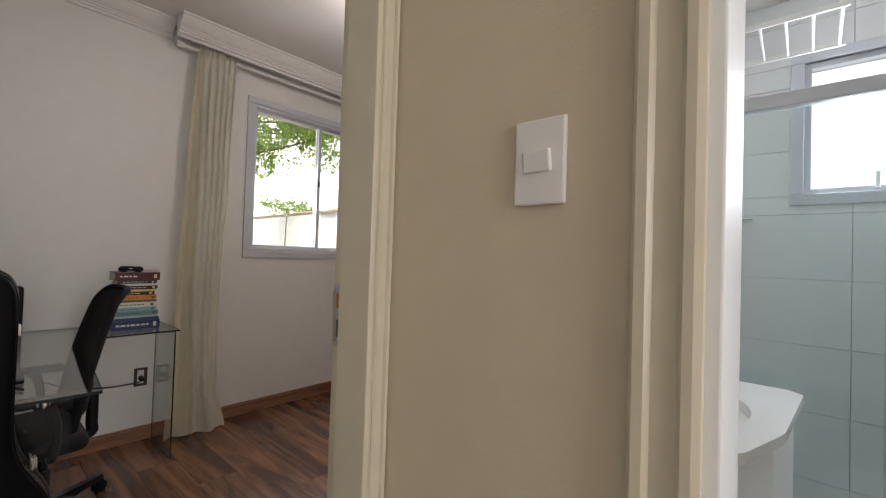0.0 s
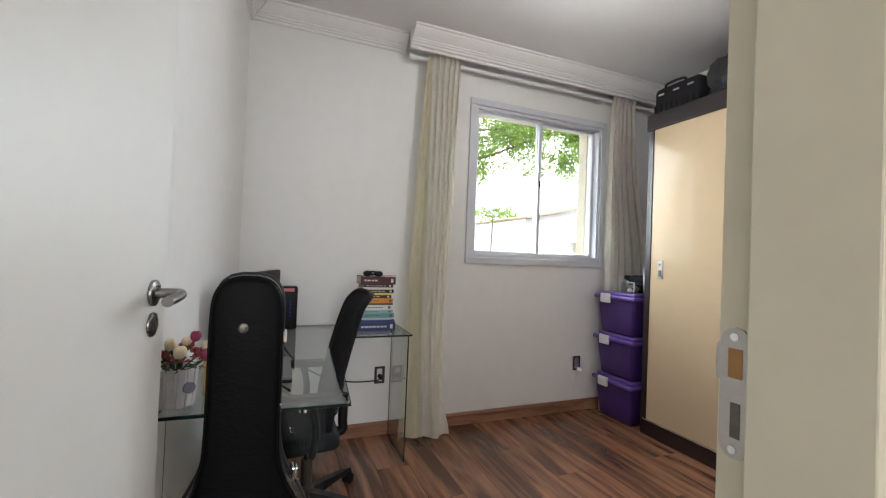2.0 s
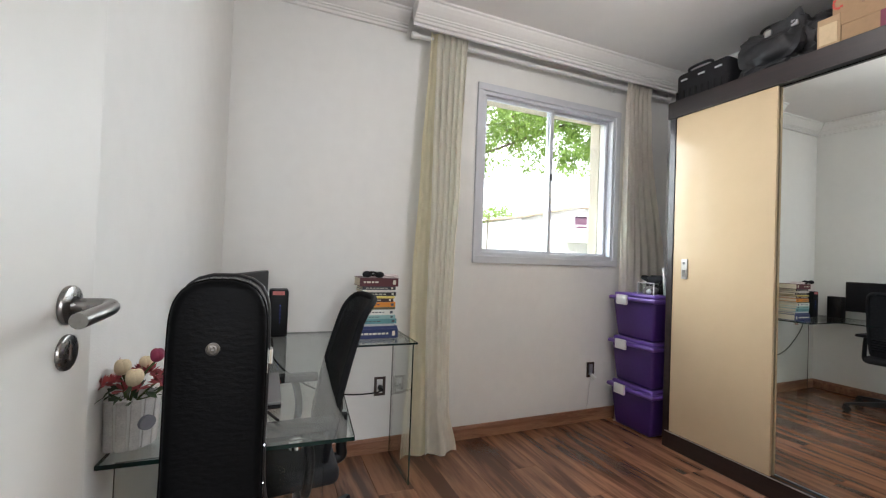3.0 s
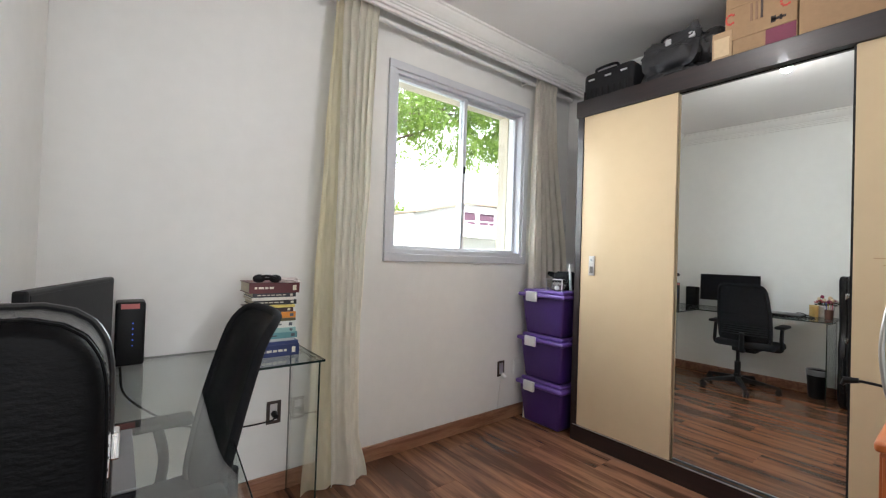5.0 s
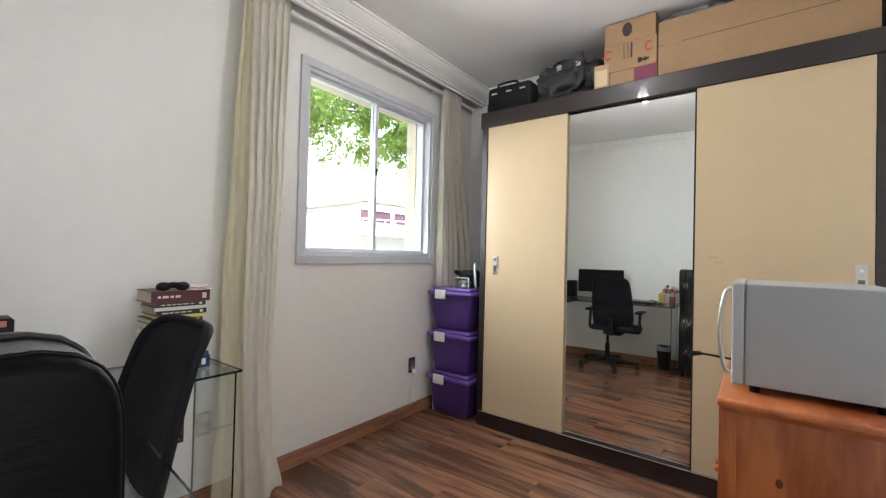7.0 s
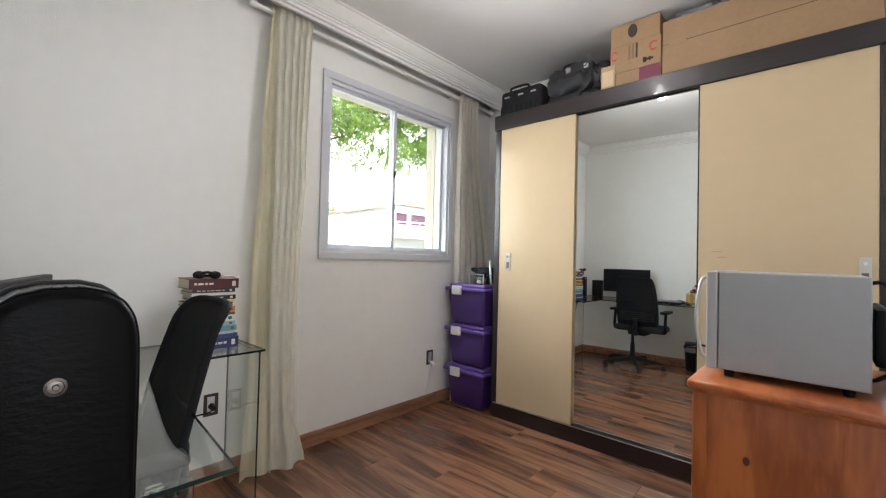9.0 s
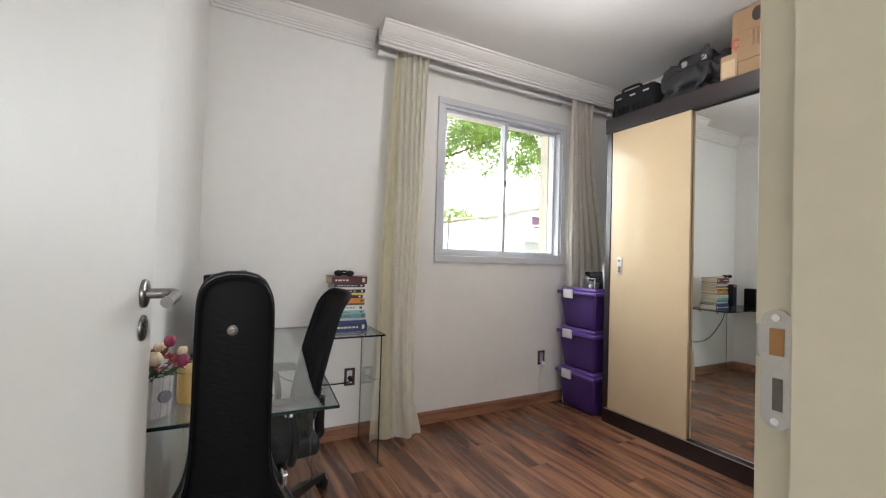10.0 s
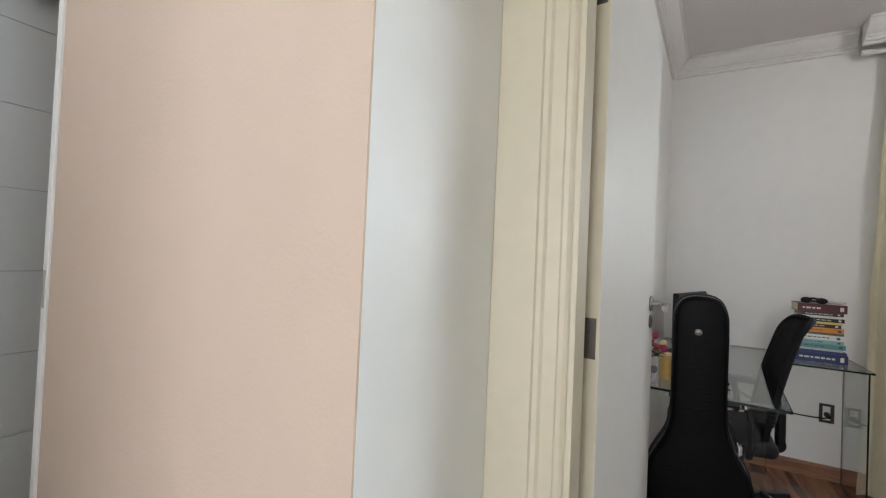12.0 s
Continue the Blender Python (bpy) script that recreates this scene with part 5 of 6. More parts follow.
def back_surface(u, z):
    """Backrest: u from -1 to 1 across, z up."""
    k = (z - 0.46) / 0.56
    roll = max(0.0, z - 0.965)
    return 0.420 + 0.132 * k - 0.012 * math.sin(math.pi * min(1, k)) + 3.2 * roll * roll - 0.035 * u * u


def back_half(z):
    return 0.214 if z < 0.75 else 0.214 - 0.022 * (z - 0.75) / 0.27


ZB0, ZB1 = 0.470, 1.048


def back_point(r, a, side):
    """A place on the padded back: r from the middle to the rim, a round it, side -1 to the sitter, 1 behind."""
    c, sn = math.cos(a), math.sin(a)
    k = r / (abs(c) ** 8 + abs(sn) ** 8) ** 0.125
    u, zz = k * c, (ZB0 + ZB1) / 2 + k * sn * (ZB1 - ZB0) / 2
    return Vector((CX + back_half(zz) * u, back_surface(u, zz) - 0.008 + side * 0.013 * math.sqrt(max(0.0, 1 - r ** 6)), zz))


bm = bm_new()
NA, NR = 72, 9
for side in (-1, 1):
    rings = [[bm.verts.new(back_point((k + 1) / NR, 2 * math.pi * i / NA, side)) for i in range(NA)] for k in range(NR)]
    mid_v = bm.verts.new(back_point(0, 0, side))
    for i in range(NA):
        bm.faces.new((mid_v, rings[0][i], rings[0][(i + 1) % NA]))
    for p, q in zip(rings, rings[1:]):
        for i in range(NA):
            bm.faces.new((p[i], q[i], q[(i + 1) % NA], p[(i + 1) % NA]))
bmesh.ops.remove_doubles(bm, verts=bm.verts, dist=0.0004)
bmesh.ops.recalc_face_normals(bm, faces=bm.faces)
part("mesh_back", bm, M_WEAVE, ch, smooth=True)
bm = bm_new()
tube(bm, [back_point(1, 2 * math.pi * i / 96, 1) for i in range(97)], 0.013, 10)
part("back_frame", bm, M_MESH, ch, smooth=True)
for k in range(5):
    zz = 0.56 + 0.022 * k
    bm = bm_new()
    tube(bm, [(CX + 0.19 * u, back_surface(u, zz) + 0.012, zz) for u in (-1, -0.6, -0.2, 0.2, 0.6, 1)], 0.005, 6)
    part("lumbar_slat", bm, M_BLACKP, ch, smooth=True)
bm = bm_new()
tube(bm, curve_pts([(CX, CY + 0.10, 0.40), (CX, CY + 0.20, 0.41), (CX, 0.475, 0.46), (CX, 0.475, 0.58)], 8), 0.022, 10)
part("back_bracket", bm, M_BLACKP, ch, smooth=True)
for sgn in (-1, 1):
    x = CX + sgn * 0.275
    bm = bm_new()
    tube(bm, curve_pts([(CX + sgn * 0.20, CY + 0.05, 0.425), (x, CY + 0.05, 0.44), (x, CY + 0.06, 0.54), (x, CY + 0.04, 0.645)], 8), 0.016, 10)
    ar = part("arm_post", bm, M_BLACKP, ch, smooth=True)
    bm = bm_new()
    box(bm, x - 0.04, CY - 0.10, 0.645, x + 0.04, CY + 0.14, 0.672, 0.011, 3)
    part("arm_pad", bm, M_BLACKP, ar, smooth=True)

# ---- waste bin ----
wb = thing("waste_bin", (-1.795, 0.0, 0), "black waste bin with a grey liner under the desk", "bin")
bm = bm_new()
lathe(bm, [(0.060, 0.0), (0.064, 0.004), (0.080, 0.255), (0.075, 0.255), (0.060, 0.01)], (-1.795, 0.0, 0.001), 28)
part("bucket", bm, M_BLACKP, wb, smooth=True)
bm = bm_new()
lathe(bm, [(0.081, 0.215), (0.085, 0.262), (0.079, 0.268), (0.074, 0.24)], (-1.795, 0.0, 0.001), 28)
part("liner", bm, mat("grey_liner", (0.25, 0.25, 0.26), 0.3, bump=0.6, bump_scale=60), wb, smooth=True)


# ---- sockets ----
def socket(y0, z0, label, dark):
    t = thing("wall_socket", (XW, y0, z0), label, "socket")
    bm = bm_new()
    box(bm, XW, y0 - 0.036, z0 - 0.058, XW + 0.006, y0 + 0.036, z0 + 0.058, 0.002)
    pl = part("plate", bm, M_DARKINK if dark else M_WHITEP, t)
    if dark:
        bm = bm_new()
        box(bm, XW + 0.006, y0 - 0.020, z0 - 0.040, XW + 0.010, y0 + 0.016, z0 + 0.044, 0.001)
        part("bare_module", bm, M_ALU, t, "bare metal socket insert")
    else:
        bm = bm_new()
        box(bm, XW + 0.006, y0 - 0.018, z0 - 0.012, XW + 0.009, y0 + 0.018, z0 + 0.012, 0.001)
        part("insert", bm, M_WHITEP, t)
    return t


s1 = socket(0.845, 0.405, "open wall socket with a black plug and cord", True)
bm = bm_new()
cyl(bm, (XW + 0.008, 0.845, 0.40), (XW + 0.045, 0.845, 0.395), 0.016, 0.012, 14)
part("plug", bm, M_BLACKP, s1, smooth=True)
bm = bm_new()
tube(bm, curve_pts([(XW + 0.045, 0.845, 0.395), (XW + 0.06, 0.80, 0.385), (XW + 0.05, 0.62, 0.39), (XW + 0.03, 0.42, 0.45), (XW + 0.03, 0.24, 0.60), (XW + 0.05, 0.21, 0.735)], 10), 0.0045, 8)
part("cord", bm, M_BLACKP, s1, smooth=True)
s2 = socket(2.512, 0.39, "open wall socket with a white plug hanging from it", True)
bm = bm_new()
cyl(bm, (XW + 0.008, 2.522, 0.35), (XW + 0.035, 2.532, 0.325), 0.015, 0.018, 14)
part("plug", bm, M_WHITEP, s2, smooth=True)
bm = bm_new()
tube(bm, curve_pts([(XW + 0.02, 2.505, 0.345), (XW + 0.012, 2.495, 0.25), (XW + 0.008, 2.49, 0.15), (XW + 0.018, 2.47, 0.095)], 8), 0.0025, 6)
part("cord", bm, M_WHITEP, s2, smooth=True)
socket(2.685, 0.385, "white wall socket beside the purple boxes", False)

# ---- bathroom ----
van = thing("vanity_counter", (-0.1, 1.4, 0.55), "white stone vanity counter with an oval basin", "vanity")
OUT = [(-0.335, 1.00), (-0.12, 1.00), (0.020, 1.16), (0.082, 1.36), (0.115, 1.82), (-0.335, 1.82)]
bm = bm_new()
ring = []
n = 48
cx_, cy_, rx_, ry_ = -0.125, 1.45, 0.135, 0.19
inner = [bm.verts.new((cx_ + rx_ * math.cos(2 * math.pi * k / n), cy_ + ry_ * math.sin(2 * math.pi * k / n), 0.85)) for k in range(n)]
outer = []
for k in range(n):
    d = Vector((math.cos(2 * math.pi * k / n), math.sin(2 * math.pi * k / n) * ry_ / rx_))
    best = 9
    for (ax, ay), (bx_, by_) in zip(OUT, OUT[1:] + OUT[:1]):
        ex, ey = bx_ - ax, by_ - ay
        det = d.x * ey - d.y * ex
        if abs(det) > 1e-9:
            tt = ((ax - cx_) * ey - (ay - cy_) * ex) / det
            ss = ((ax - cx_) * d.y - (ay - cy_) * d.x) / det
            if tt > 0 and -1e-6 <= ss <= 1 + 1e-6:
                best = min(best, tt)
    outer.append(bm.verts.new((cx_ + d.x * best, cy_ + d.y * best, 0.85)))
low_ = [bm.verts.new((v.co.x, v.co.y, 0.825)) for v in outer]
rings = [low_, outer, inner]
for zc, sc in ((0.83, 0.97), (0.77, 0.85), (0.73, 0.55), (0.72, 0.1)):
    rings.append([bm.verts.new((cx_ + rx_ * sc * math.cos(2 * math.pi * k / n), cy_ + ry_ * sc * math.sin(2 * math.pi * k / n), zc)) for k in range(n)])
for a, b in zip(rings, rings[1:]):
    for k in range(n):
        bm.faces.new((a[k], a[(k + 1) % n], b[(k + 1) % n], b[k]))
bm.faces.new(rings[-1])
bm.faces.new(low_[::-1])
bmesh.ops.recalc_face_normals(bm, faces=bm.faces)
part("counter", bm, M_STONE, van)
bm = bm_new()
prism(bm, [(-0.335, 1.03), (-0.13, 1.03), (0.0, 1.18), (0.06, 1.37), (0.09, 1.80), (-0.335, 1.80)], lambda u, v, w: Vector((u, v, w)), 0.0, 0.822, 0.004)
part("cupboard", bm, M_WHITEW, van)
sh = thing("shower_screen", (0.4, 1.95, 0), "clear glass shower screen under a white rail", "shower screen")
bm = bm_new()
box(bm, -0.335, 1.947, 0.02, 0.36, 1.955, 1.80)
gp = part("fixed_pane", bm, M_SHOWER, sh)
gp.visible_shadow = False
bm = bm_new()
box(bm, 0.30, 1.972, 0.02, 1.19, 1.980, 1.80)
gp = part("sliding_pane", bm, M_SHOWER, sh)
gp.visible_shadow = False
bm = bm_new()
box(bm, -0.335, 1.938, 1.80, 1.19, 1.988, 1.85, 0.004)
part("rail", bm, M_ALUW, sh)
bm = bm_new()
box(bm, -0.335, 1.94, -0.01, 1.19, 1.986, 0.02, 0.004)
part("sill", bm, M_ALUW, sh)
bm = bm_new()
cyl(bm, (0.345, 1.93, 0.95), (0.345, 1.947, 0.95), 0.016, seg=16)
part("knob", bm, M_CHROME, sh, smooth=True)
bw = thing("window_2", (0.5, 2.6, 1.57), "white aluminium bathroom window bright with daylight", "window", kind="structure")
bm = bm_new()
for b in ((0.05, 1.525, 0.95, 1.575), (0.05, 2.18, 0.95, 2.225), (0.05, 1.575, 0.10, 2.18), (0.90, 1.575, 0.95, 2.18)):
    box(bm, b[0], 2.582, b[1], b[2], 2.600, b[3], 0.003)
part("trim", bm, M_ALUW, bw)
bm = bm_new()
for b in ((0.10, 1.575, 0.90, 1.60), (0.10, 2.155, 0.90, 2.18), (0.10, 1.60, 0.125, 2.155), (0.875, 1.60, 0.90, 2.155)):
    box(bm, b[0], 2.61, b[1], b[2], 2.65, b[3], 0.002)
box(bm, 0.125, 2.615, 2.06, 0.875, 2.640, 2.075)
part("frame", bm, M_ALUW, bw)
bm = bm_new()
box(bm, 0.33, 2.600, 1.585, 0.345, 2.612, 1.66, 0.003)
part("latch", bm, M_WHITEP, bw)
bm = bm_new()
box(bm, 0.125, 2.626, 1.60, 0.875, 2.630, 2.155)
part("pane", bm, M_GLASS, bw).visible_shadow = False
structure("backdrop", [(-0.4, 2.90, 1.0, 1.4, 2.91, 2.7)], M_GLOW, "bright overcast sky behind the bathroom window", "backdrop")
soap = thing("soap_shelf", (-0.14, 2.59, 1.46), "small chrome and glass soap shelf on the tiles", "shelf")
bm = bm_new()
box(bm, -0.20, 2.50, 1.458, -0.08, 2.596, 1.466, 0.002)
part("shelf", bm, M_CHROME, soap)
bm = bm_new()
cyl(bm, (-0.14, 2.596, 1.475), (-0.14, 2.57, 1.475), 0.015, seg=14)
part("bracket", bm, M_CHROME, soap, smooth=True)
rack = thing("drying_rack", (0.0, 2.3, 2.2), "white wall-hung drying rack under the bathroom ceiling", "drying rack")
bm = bm_new()
box(bm, -0.335, 2.25, 2.24, 0.23, 2.262, 2.262, 0.002)
box(bm, -0.335, 2.50, 2.19, 0.23, 2.512, 2.212, 0.002)
part("side_bar", bm, M_WHITEP, rack)
for k in range(7):
    bm = bm_new()
    x = -0.30 + 0.085 * k
    cyl(bm, (x, 2.26, 2.25), (x, 2.50, 2.20), 0.006, seg=8)
    part("rung", bm, M_WHITEP, rack)
for x in (-0.30, 0.21):
    bm = bm_new()
    cyl(bm, (x, 2.256, 2.26), (x, 2.256, 2.50), 0.005, seg=8)
    cyl(bm, (x, 2.506, 2.21), (x, 2.506, 2.50), 0.005, seg=8)
    part("hanger", bm, M_WHITEP, rack)
toi = thing("toilet", (0.45, 1.55, 0), "white ceramic toilet with its lid down", "toilet")
bm = bm_new()
lathe(bm, [(0.11, 0), (0.12, 0.02), (0.11, 0.15), (0.16, 0.30), (0.185, 0.385)], (0.36, 1.55, -0.01), 28, 1.25)
part("bowl", bm, M_STONE, toi, smooth=True)
bm = bm_new()
lathe(bm, [(0.185, 0.385), (0.195, 0.392), (0.195, 0.41), (0.17, 0.422)], (0.36, 1.55, -0.01), 28, 1.25)
part("lid", bm, M_WHITEP, toi, smooth=True)

# ---- outside ----
structure("ground", [(-200, -200, -0.9, XW - 0.16, 200, -0.5)], M_SOIL, "grassy ground outside the window", "ground")
structure("road", [(-9.5, -60, -0.499, XW - 0.30, 60, -0.46)], M_CONCRETE, "pale concrete lane outside the window", "road")


def house(x, y0, y1, eave, ridge, label, wallm, ground=-0.5):
    t = thing("house", (x - 3, (y0 + y1) / 2, ground), label, "house")
    ym = (y0 + y1) / 2
    bm = bm_new()
    prism(bm, [(y0, ground), (y1, ground), (y1, eave), (ym, ridge), (y0, eave)], lambda u, v, w: Vector((w, u, v)), x, x - 7)
    part("wall", bm, wallm, t)
    for ya, za, yb, zb in ((y0 - 0.5, eave - 0.22 * 0.5 + 0.02, ym, ridge + 0.02), (y1 + 0.5, eave - 0.22 * 0.5 + 0.02, ym, ridge + 0.02)):
        bm = bm_new()
        prism(bm, [(ya, za), (yb, zb), (yb, zb + 0.14), (ya, za + 0.14)], lambda u, v, w: Vector((w, u, v)), x + 0.5, x - 7.3)
        rf = part("roof", bm, M_ROOF, t)
    for yy, zz, w, h in ((ym + 0.5, eave - 0.62, 1.3, 0.5), (ym + 2.1, eave - 0.62, 1.0, 0.5), (ym - 2.0, 0.1, 1.2, 0.7), (ym + 1.3, 0.1, 1.6, 0.7)):
        bm = bm_new()
        for b in ((yy - w / 2, zz - 0.06, yy + w / 2, zz), (yy - w / 2, zz + h, yy + w / 2, zz + h + 0.06), (yy - w / 2 - 0.06, zz - 0.06, yy - w / 2, zz + h + 0.06), (yy + w / 2, zz - 0.06, yy + w / 2 + 0.06, zz + h + 0.06), (yy - 0.03, zz, yy + 0.03, zz + h)):
            box(bm, x, b[0], b[1], x + 0.06, b[2], b[3])
        wd = part("window", bm, M_ALUW, t)
        bm = bm_new()
        box(bm, x + 0.005, yy - w / 2, zz, x + 0.02, yy + w / 2, zz + h)
        part("pane", bm, M_WINDARK, wd)
    return t


t = thing("house", (-16, 11.5, -0.5), "pale two-storey house with a tan eave across the lane", "house")
bm = bm_new()
prism(bm, [(8.3, -0.5), (15.2, -0.5), (15.2, 3.24), (10.8, 3.22), (8.3, 2.66)], lambda u, v, w: Vector((w, u, v)), -13.0, -20)
part("wall", bm, M_HOUSE, t)
for ya, za, yb, zb in ((8.3, 2.685, 10.8, 3.235), (10.8, 3.235, 15.4, 3.26)):
    bm = bm_new()
    prism(bm, [(ya, za), (yb, zb), (yb, zb + 0.07), (ya, za + 0.07)], lambda u, v, w: Vector((w, u, v)), -12.85, -20.3)
    part("roof", bm, M_ROOF, t, "tan roof edge")
for ya, w in ((10.62, 0.62), (11.42, 0.85), (12.45, 0.85)):
    bm = bm_new()
    for b in ((ya - 0.07, 2.40, ya + w + 0.07, 2.46), (ya - 0.07, 2.92, ya + w + 0.07, 2.98), (ya - 0.07, 2.46, ya, 2.92), (ya + w, 2.46, ya + w + 0.07, 2.92)):
        box(bm, -13, b[0], b[1], -12.93, b[2], b[3])
    wd = part("window", bm, M_HOUSE, t)
    bm = bm_new()
    box(bm, -12.995, ya, 2.46, -12.975, ya + w, 2.92)
    part("pane", bm, M_WINDARK, wd)
bm = bm_new()
for zz in (2.34, 2.52):
    cyl(bm, (-12.5, 10.3, zz), (-12.5, 14.5, zz + 0.10), 0.022, seg=8)
for k in range(8):
    cyl(bm, (-12.5, 10.35 + 0.58 * k, 2.0), (-12.5, 10.35 + 0.58 * k, 2.53 + 0.013 * k), 0.014, seg=6)
box(bm, -13.0, 10.3, 1.92, -12.45, 14.5, 2.0)
part("balcony", bm, M_HOUSE, t)
house(-22.0, -6.0, 4.5, 1.4, 2.6, "low pale house farther down the lane", M_HOUSE)
structure("facade", [(XW - 0.26, -2, -0.5, XW - 0.1605, 1.49, 3.4), (XW - 0.26, 2.68, -0.5, XW - 0.1605, 5, 3.4), (XW - 0.26, 1.49, -0.5, XW - 0.1605, 2.68, 1.235), (XW - 0.26, 1.49, 2.39, XW - 0.1605, 2.68, 3.4)], M_YELLOWH, "yellow rendered outer face of the building")
structure("backdrop", [(-90.2, -160, -2, -90, 160, 90)], M_GLOW, "white overcast sky beyond the houses", "backdrop")
bm = bm_new()
box(bm, -10.4, -30, -0.5, -10.2, 30, 0.75)
solid("garden_wall", bm, M_HOUSE, "long pale garden wall along the lane", "wall", "structure")


def car(x, y, paint, label):
    t = thing("car", (x, y, -0.46), label, "car")
    z0 = -0.46
    side = [(-1.95, 0.28), (-1.95, 0.75), (-1.2, 0.90), (-0.65, 1.38), (0.75, 1.42), (1.45, 0.95), (1.95, 0.85), (2.0, 0.3)]
    bm = bm_new()
    prism(bm, side, lambda u, v, w: Vector((x + w, y + u, z0 + v)), -0.8, 0.8, 0.08)
    part("body", bm, paint, t, smooth=True)
    bm = bm_new()
    prism(bm, [(-1.0, 0.95), (-0.6, 1.32), (0.7, 1.36), (1.25, 0.97)], lambda u, v, w: Vector((x + w, y + u, z0 + v)), -0.812, 0.812)
    part("side_window", bm, M_WINDARK, t)
    for yy in (-1.25, 1.25):
        for xx in (-0.72, 0.72):
            bm = bm_new()
            cyl(bm, (x + xx - 0.1, y + yy, z0 + 0.31), (x + xx + 0.1, y + yy, z0 + 0.31), 0.31, seg=24, bevel=0.03)
            w = part("wheel", bm, M_BLACKP, t, smooth=True)
            bm = bm_new()
            cyl(bm, (x + xx - 0.105, y + yy, z0 + 0.31), (x + xx + 0.105, y + yy, z0 + 0.31), 0.19, seg=20)
            part("rim", bm, M_ALU, w, smooth=True)
    return t


car(-8.3, 5.2, mat("pale_car_paint", (0.55, 0.58, 0.62), 0.2, coat=0.5), "pale silver car parked along the lane")
car(-8.3, 10.4, mat("white_car_paint", (0.72, 0.72, 0.72), 0.2, coat=0.5), "white car parked along the lane")

# tree whose crown hangs over the window
tree = thing("tree", (-7.5, 10.4, -0.5), "leafy green tree overhanging the window", "tree")
bm = bm_new()
tube(bm, curve_pts([(-7.5, 10.4, -0.5), (-7.45, 10.3, 1.0), (-7.4, 9.9, 2.6), (-7.2, 9.0, 4.3)], 6), 0.13, 12)
for v in bm.verts:
    k = 1 - 0.10 * (v.co.z + 0.5)
    v.co.x = -7.4 + (v.co.x + 7.4) * k
part("trunk", bm, M_BARK, tree, smooth=True)
rng = random.Random(3)
clumps = []
hem = line((2.6, 2.55), (3.2, 2.62), (3.5, 2.75), (3.75, 3.25), (4.2, 3.15), (4.7, 2.86), (5.3, 2.98), (5.9, 3.22), (6.4, 3.20), (7.2, 3.4), (9.0, 3.7))
while len(clumps) < 470:
    u, v, w = rng.uniform(-1, 1), rng.uniform(-1, 1), rng.uniform(0, 1)
    py = 5.2 + 3.2 * v
    p = Vector((-6.5 + 0.9 * u, py, hem(py) + 0.30 * abs(u) + 0.22 * noise.noise(Vector((4 * u, 8 * v, 0))) + 2.4 * w ** 1.5))
    if u * u + v * v < 1 and noise.noise(p * 1.3) > -0.26:
        clumps.append(p)
start = Vector((-7.2, 9.0, 4.25))
for k in range(22):
    end = clumps[k * 15]
    mid = (start + end) / 2 + Vector((0, 0, rng.uniform(0.2, 0.6)))
    bm = bm_new()
    tube(bm, curve_pts([start, mid, end + Vector((0, 0, 0.1))], 6), 0.018, 6)
    part("limb", bm, M_BARK, tree)
bm = bm_new()
for p in clumps:
    droop = Vector((rng.gauss(0, 0.5), rng.gauss(0, 0.5), -0.8)).normalized()
    for j in range(6):
        twig = (droop + Vector((rng.gauss(0, 0.7), rng.gauss(0, 0.7), rng.gauss(0, 0.4)))).normalized()
        b0 = p + Vector((rng.gauss(0, 0.13), rng.gauss(0, 0.15), rng.gauss(0, 0.12)))
        out_ = twig.cross(Vector((rng.gauss(0, 1), rng.gauss(0, 1), 0.3))).normalized()
        for k in range(9):
            L = (0.135 - 0.008 * k) * rng.uniform(0.7, 1.15)
            c0 = b0 + twig * 0.030 * k
            d = (out_ * (1 if k % 2 else -1) + twig * 0.8 + Vector((0, 0, rng.uniform(-0.5, 0.1)))).normalized()
            s = d.cross(twig.cross(out_) + Vector((rng.gauss(0, 0.5), rng.gauss(0, 0.5), rng.gauss(0, 0.5)))).normalized()
            bm.faces.new([bm.verts.new(c0), bm.verts.new(c0 + d * L * 0.45 + s * L * 0.19), bm.verts.new(c0 + d * L), bm.verts.new(c0 + d * L * 0.45 - s * L * 0.19)])
tagged(part("crown", bm, M_LEAF, tree), kind="stuff")

far_tree = thing("tree", (-15.0, 8.0, -0.5), "small green tree behind the garden wall", "tree")
bm = bm_new()
tube(bm, curve_pts([(-15.0, 8.0, -0.5), (-15.0, 8.05, 1.2), (-15.0, 8.1, 3.0)], 6), 0.022, 8)
part("trunk", bm, M_BARK, far_tree, smooth=True)
bm = bm_new()
for k in range(520):
    a, r = rng.uniform(0, 6.28), 0.60 * math.sqrt(rng.random())
    c0 = Vector((-15.0 + r * math.cos(a), 8.1 + 1.7 * r * math.sin(a), 3.05 + rng.gauss(0, 0.13) + 0.20 * math.sin(3 * a + 1) * r))
    d = Vector((rng.gauss(0, 1), rng.gauss(0, 1), rng.gauss(-0.3, 0.6))).normalized() * rng.uniform(0.10, 0.2)
    s = d.orthogonal().normalized() * 0.035
    bm.faces.new([bm.verts.new(c0), bm.verts.new(c0 + d * 0.45 + s), bm.verts.new(c0 + d), bm.verts.new(c0 + d * 0.45 - s)])
tagged(part("crown", bm, M_LEAF, far_tree), kind="stuff")

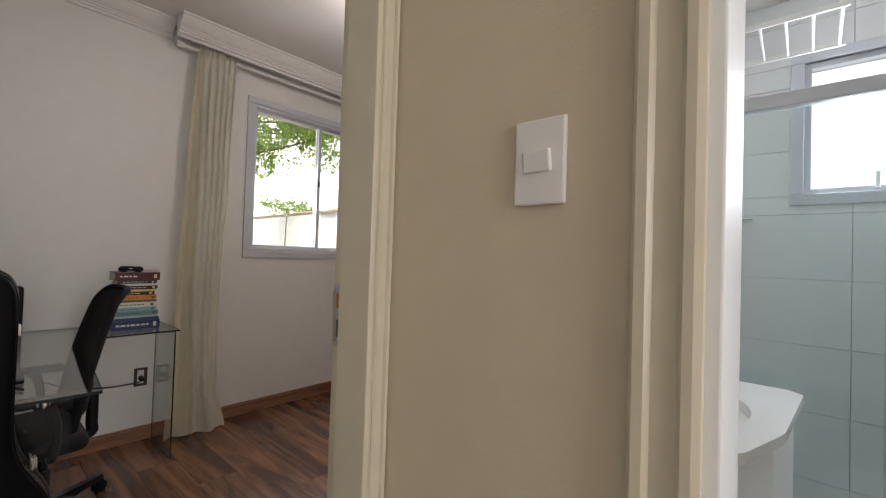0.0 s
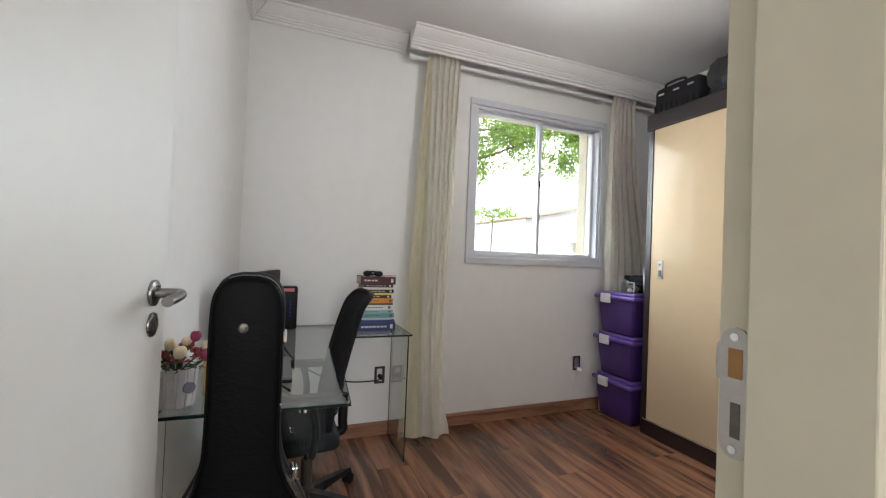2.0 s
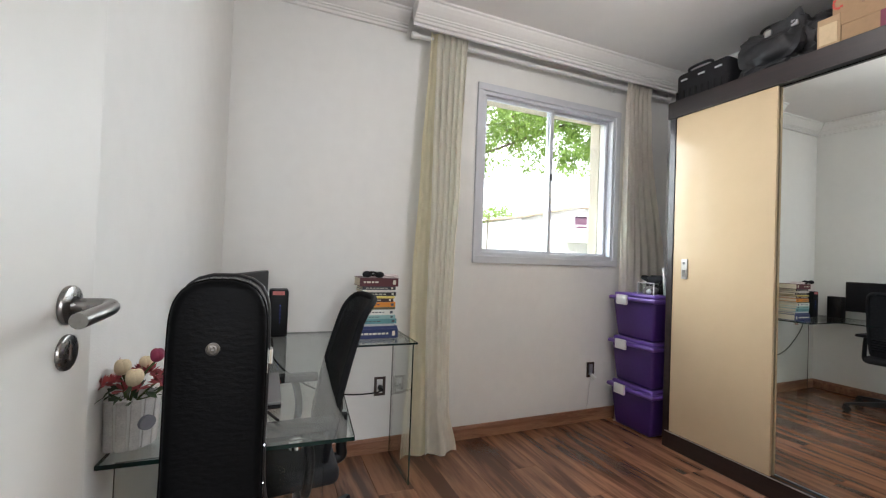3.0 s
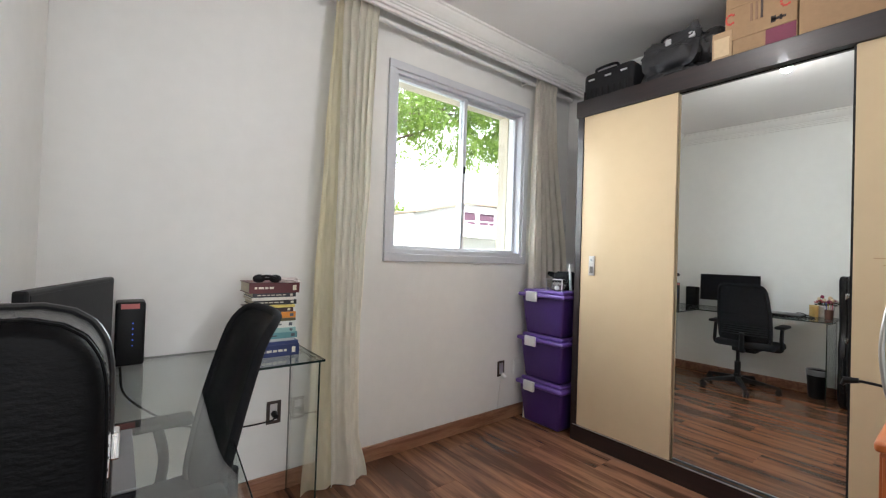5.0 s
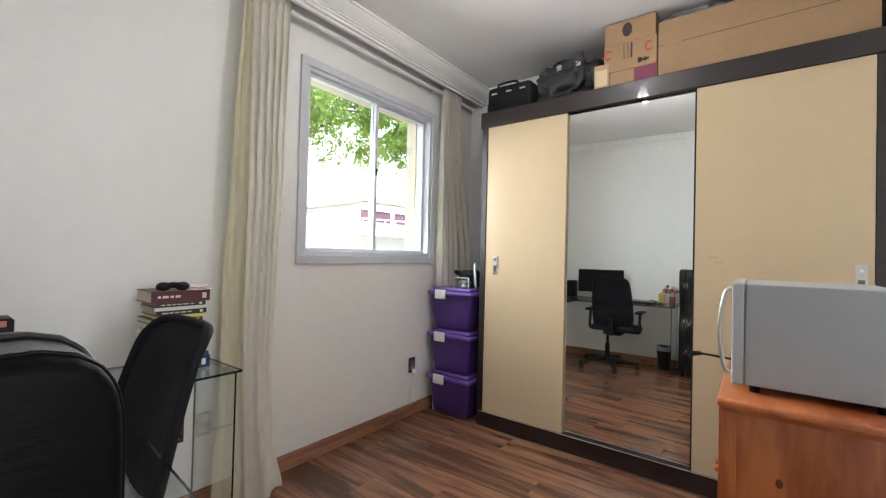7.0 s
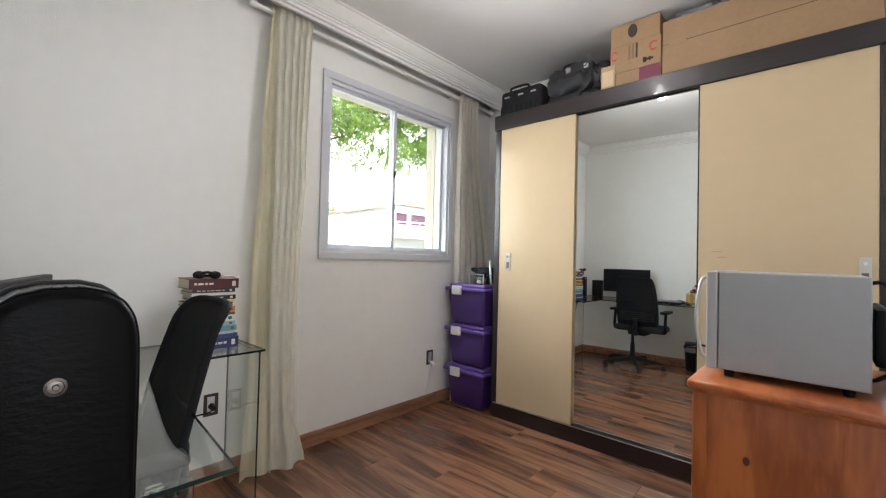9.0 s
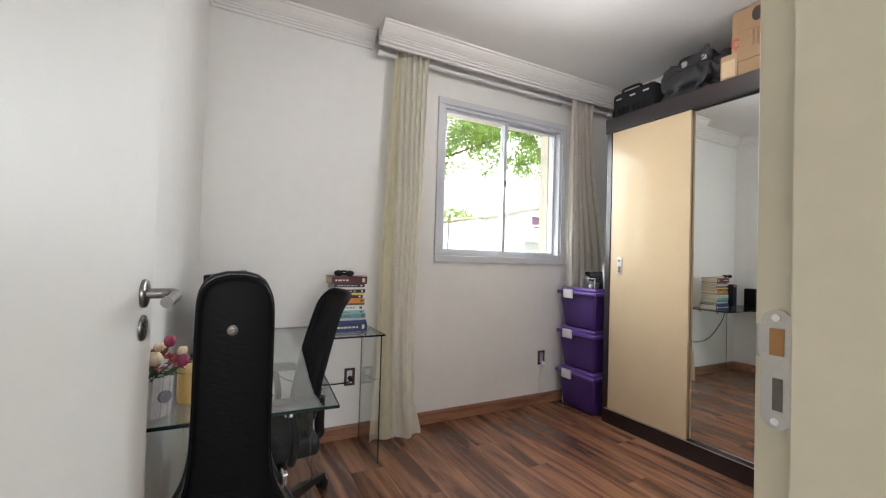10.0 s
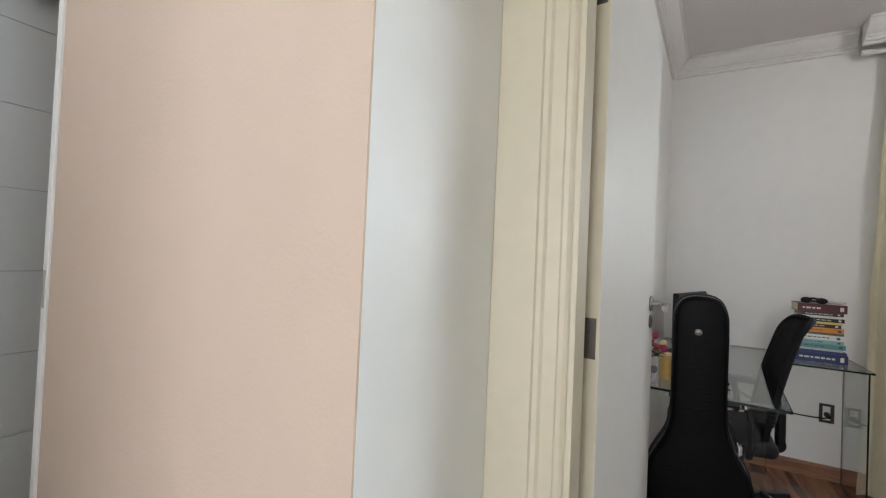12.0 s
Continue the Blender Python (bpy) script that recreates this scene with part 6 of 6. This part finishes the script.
# ---- pieces: wall tiles, floor planks ----
def tile_run(parent, x0, x1, z0, z1, y, sign, w, h, skip=None):
    nx, nz = math.ceil((x1 - x0) / w), math.ceil((z1 - z0) / h)
    for j in range(nz):
        for i in range(nx):
            a, b = x0 + i * w, z0 + j * h
            c, d = min(a + w, x1), min(b + h, z1)
            pieces = [(a, b, c, d)]
            if skip and not (c <= skip[0] or a >= skip[2] or d <= skip[1] or b >= skip[3]):
                pieces = [q for q in ((a, b, c, min(d, skip[1])), (a, max(b, skip[3]), c, d), (a, max(b, skip[1]), min(c, skip[0]), min(d, skip[3])), (max(a, skip[2]), max(b, skip[1]), c, min(d, skip[3]))) if q[2] - q[0] > 0.01 and q[3] - q[1] > 0.01]
            for q in pieces:
                bm = bm_new()
                box(bm, q[0] + 0.001, y, q[1] + 0.001, q[2] - 0.001, y - sign * 0.006, q[3] - 0.001, 0.001, 1)
                part("tile", bm, M_TILE, parent)


bt = thing("bath_tiles", (0.4, 2.6, 0), "white glossy bathroom wall tiles", "tiles", kind="structure")
tile_run(bt, -0.338, 1.198, 0.0, 2.5, 2.604, 1, 0.60, 0.297, (0.10, 1.57, 0.90, 2.185))
kt = thing("kitchen_tiles", (0.3, -2.0, 0), "white glossy wall tiles of the room across the hall", "tiles", kind="structure")
tile_run(kt, -0.798, 1.498, 0.0, 2.7, -2.004, -1, 0.45, 0.289)

floor = thing("floor", (-1.8, 1.5, 0), "dark walnut laminate plank floor of the bedroom", "floor", kind="structure")
bm = bm_new()
box(bm, XW - 0.01, YL - 0.02, -0.08, -0.488, YR + 0.01, -0.0105)
part("underlay", bm, M_GAP, floor)
PW, PL = 0.192, 1.22
PLANKS = {}


def plank(x0, x1, y0, y1):
    key = (round(x1 - x0, 3), round(y1 - y0, 3))
    if key not in PLANKS:
        lx, ly = x1 - x0 - 0.0012, y1 - y0 - 0.0012
        bm = bm_new()
        t_ = 0.0012
        a = [bm.verts.new(p) for p in ((-lx / 2, -ly / 2, -0.010), (lx / 2, -ly / 2, -0.010), (lx / 2, ly / 2, -0.010), (-lx / 2, ly / 2, -0.010))]
        b = [bm.verts.new(p) for p in ((-lx / 2, -ly / 2, -t_), (lx / 2, -ly / 2, -t_), (lx / 2, ly / 2, -t_), (-lx / 2, ly / 2, -t_))]
        c = [bm.verts.new(p) for p in ((-lx / 2 + t_, -ly / 2 + t_, 0), (lx / 2 - t_, -ly / 2 + t_, 0), (lx / 2 - t_, ly / 2 - t_, 0), (-lx / 2 + t_, ly / 2 - t_, 0))]
        for p, q in ((a, b), (b, c)):
            for i in range(4):
                bm.faces.new((p[i], p[(i + 1) % 4], q[(i + 1) % 4], q[i]))
        bm.faces.new(c)
        me = bpy.data.meshes.new("plank")
        bm.to_mesh(me)
        bm.free()
        me.materials.append(M_FLOOR)
        PLANKS[key] = me
    ob = new("plank", PLANKS[key])
    ob.parent = floor
    ob.location = Vector(((x0 + x1) / 2, (y0 + y1) / 2, 0)) - ORIGIN[floor]


rng = random.Random(2)
y = YL
row = 0
while y < YR - 0.005:
    y1 = min(y + PW, YR)
    x = XW - (0.0, 0.74, 0.37, 1.05)[row % 4] - 0.02
    end = -0.49 if y > 0.9 or (y1 > -0.16 and y < 0.56) else -0.60
    while x < end:
        x0, x1 = max(x, XW), min(x + PL, end)
        if x1 - x0 > 0.02:
            plank(x0, x1, y, y1)
        x += PL
    y, row = y1, row + 1
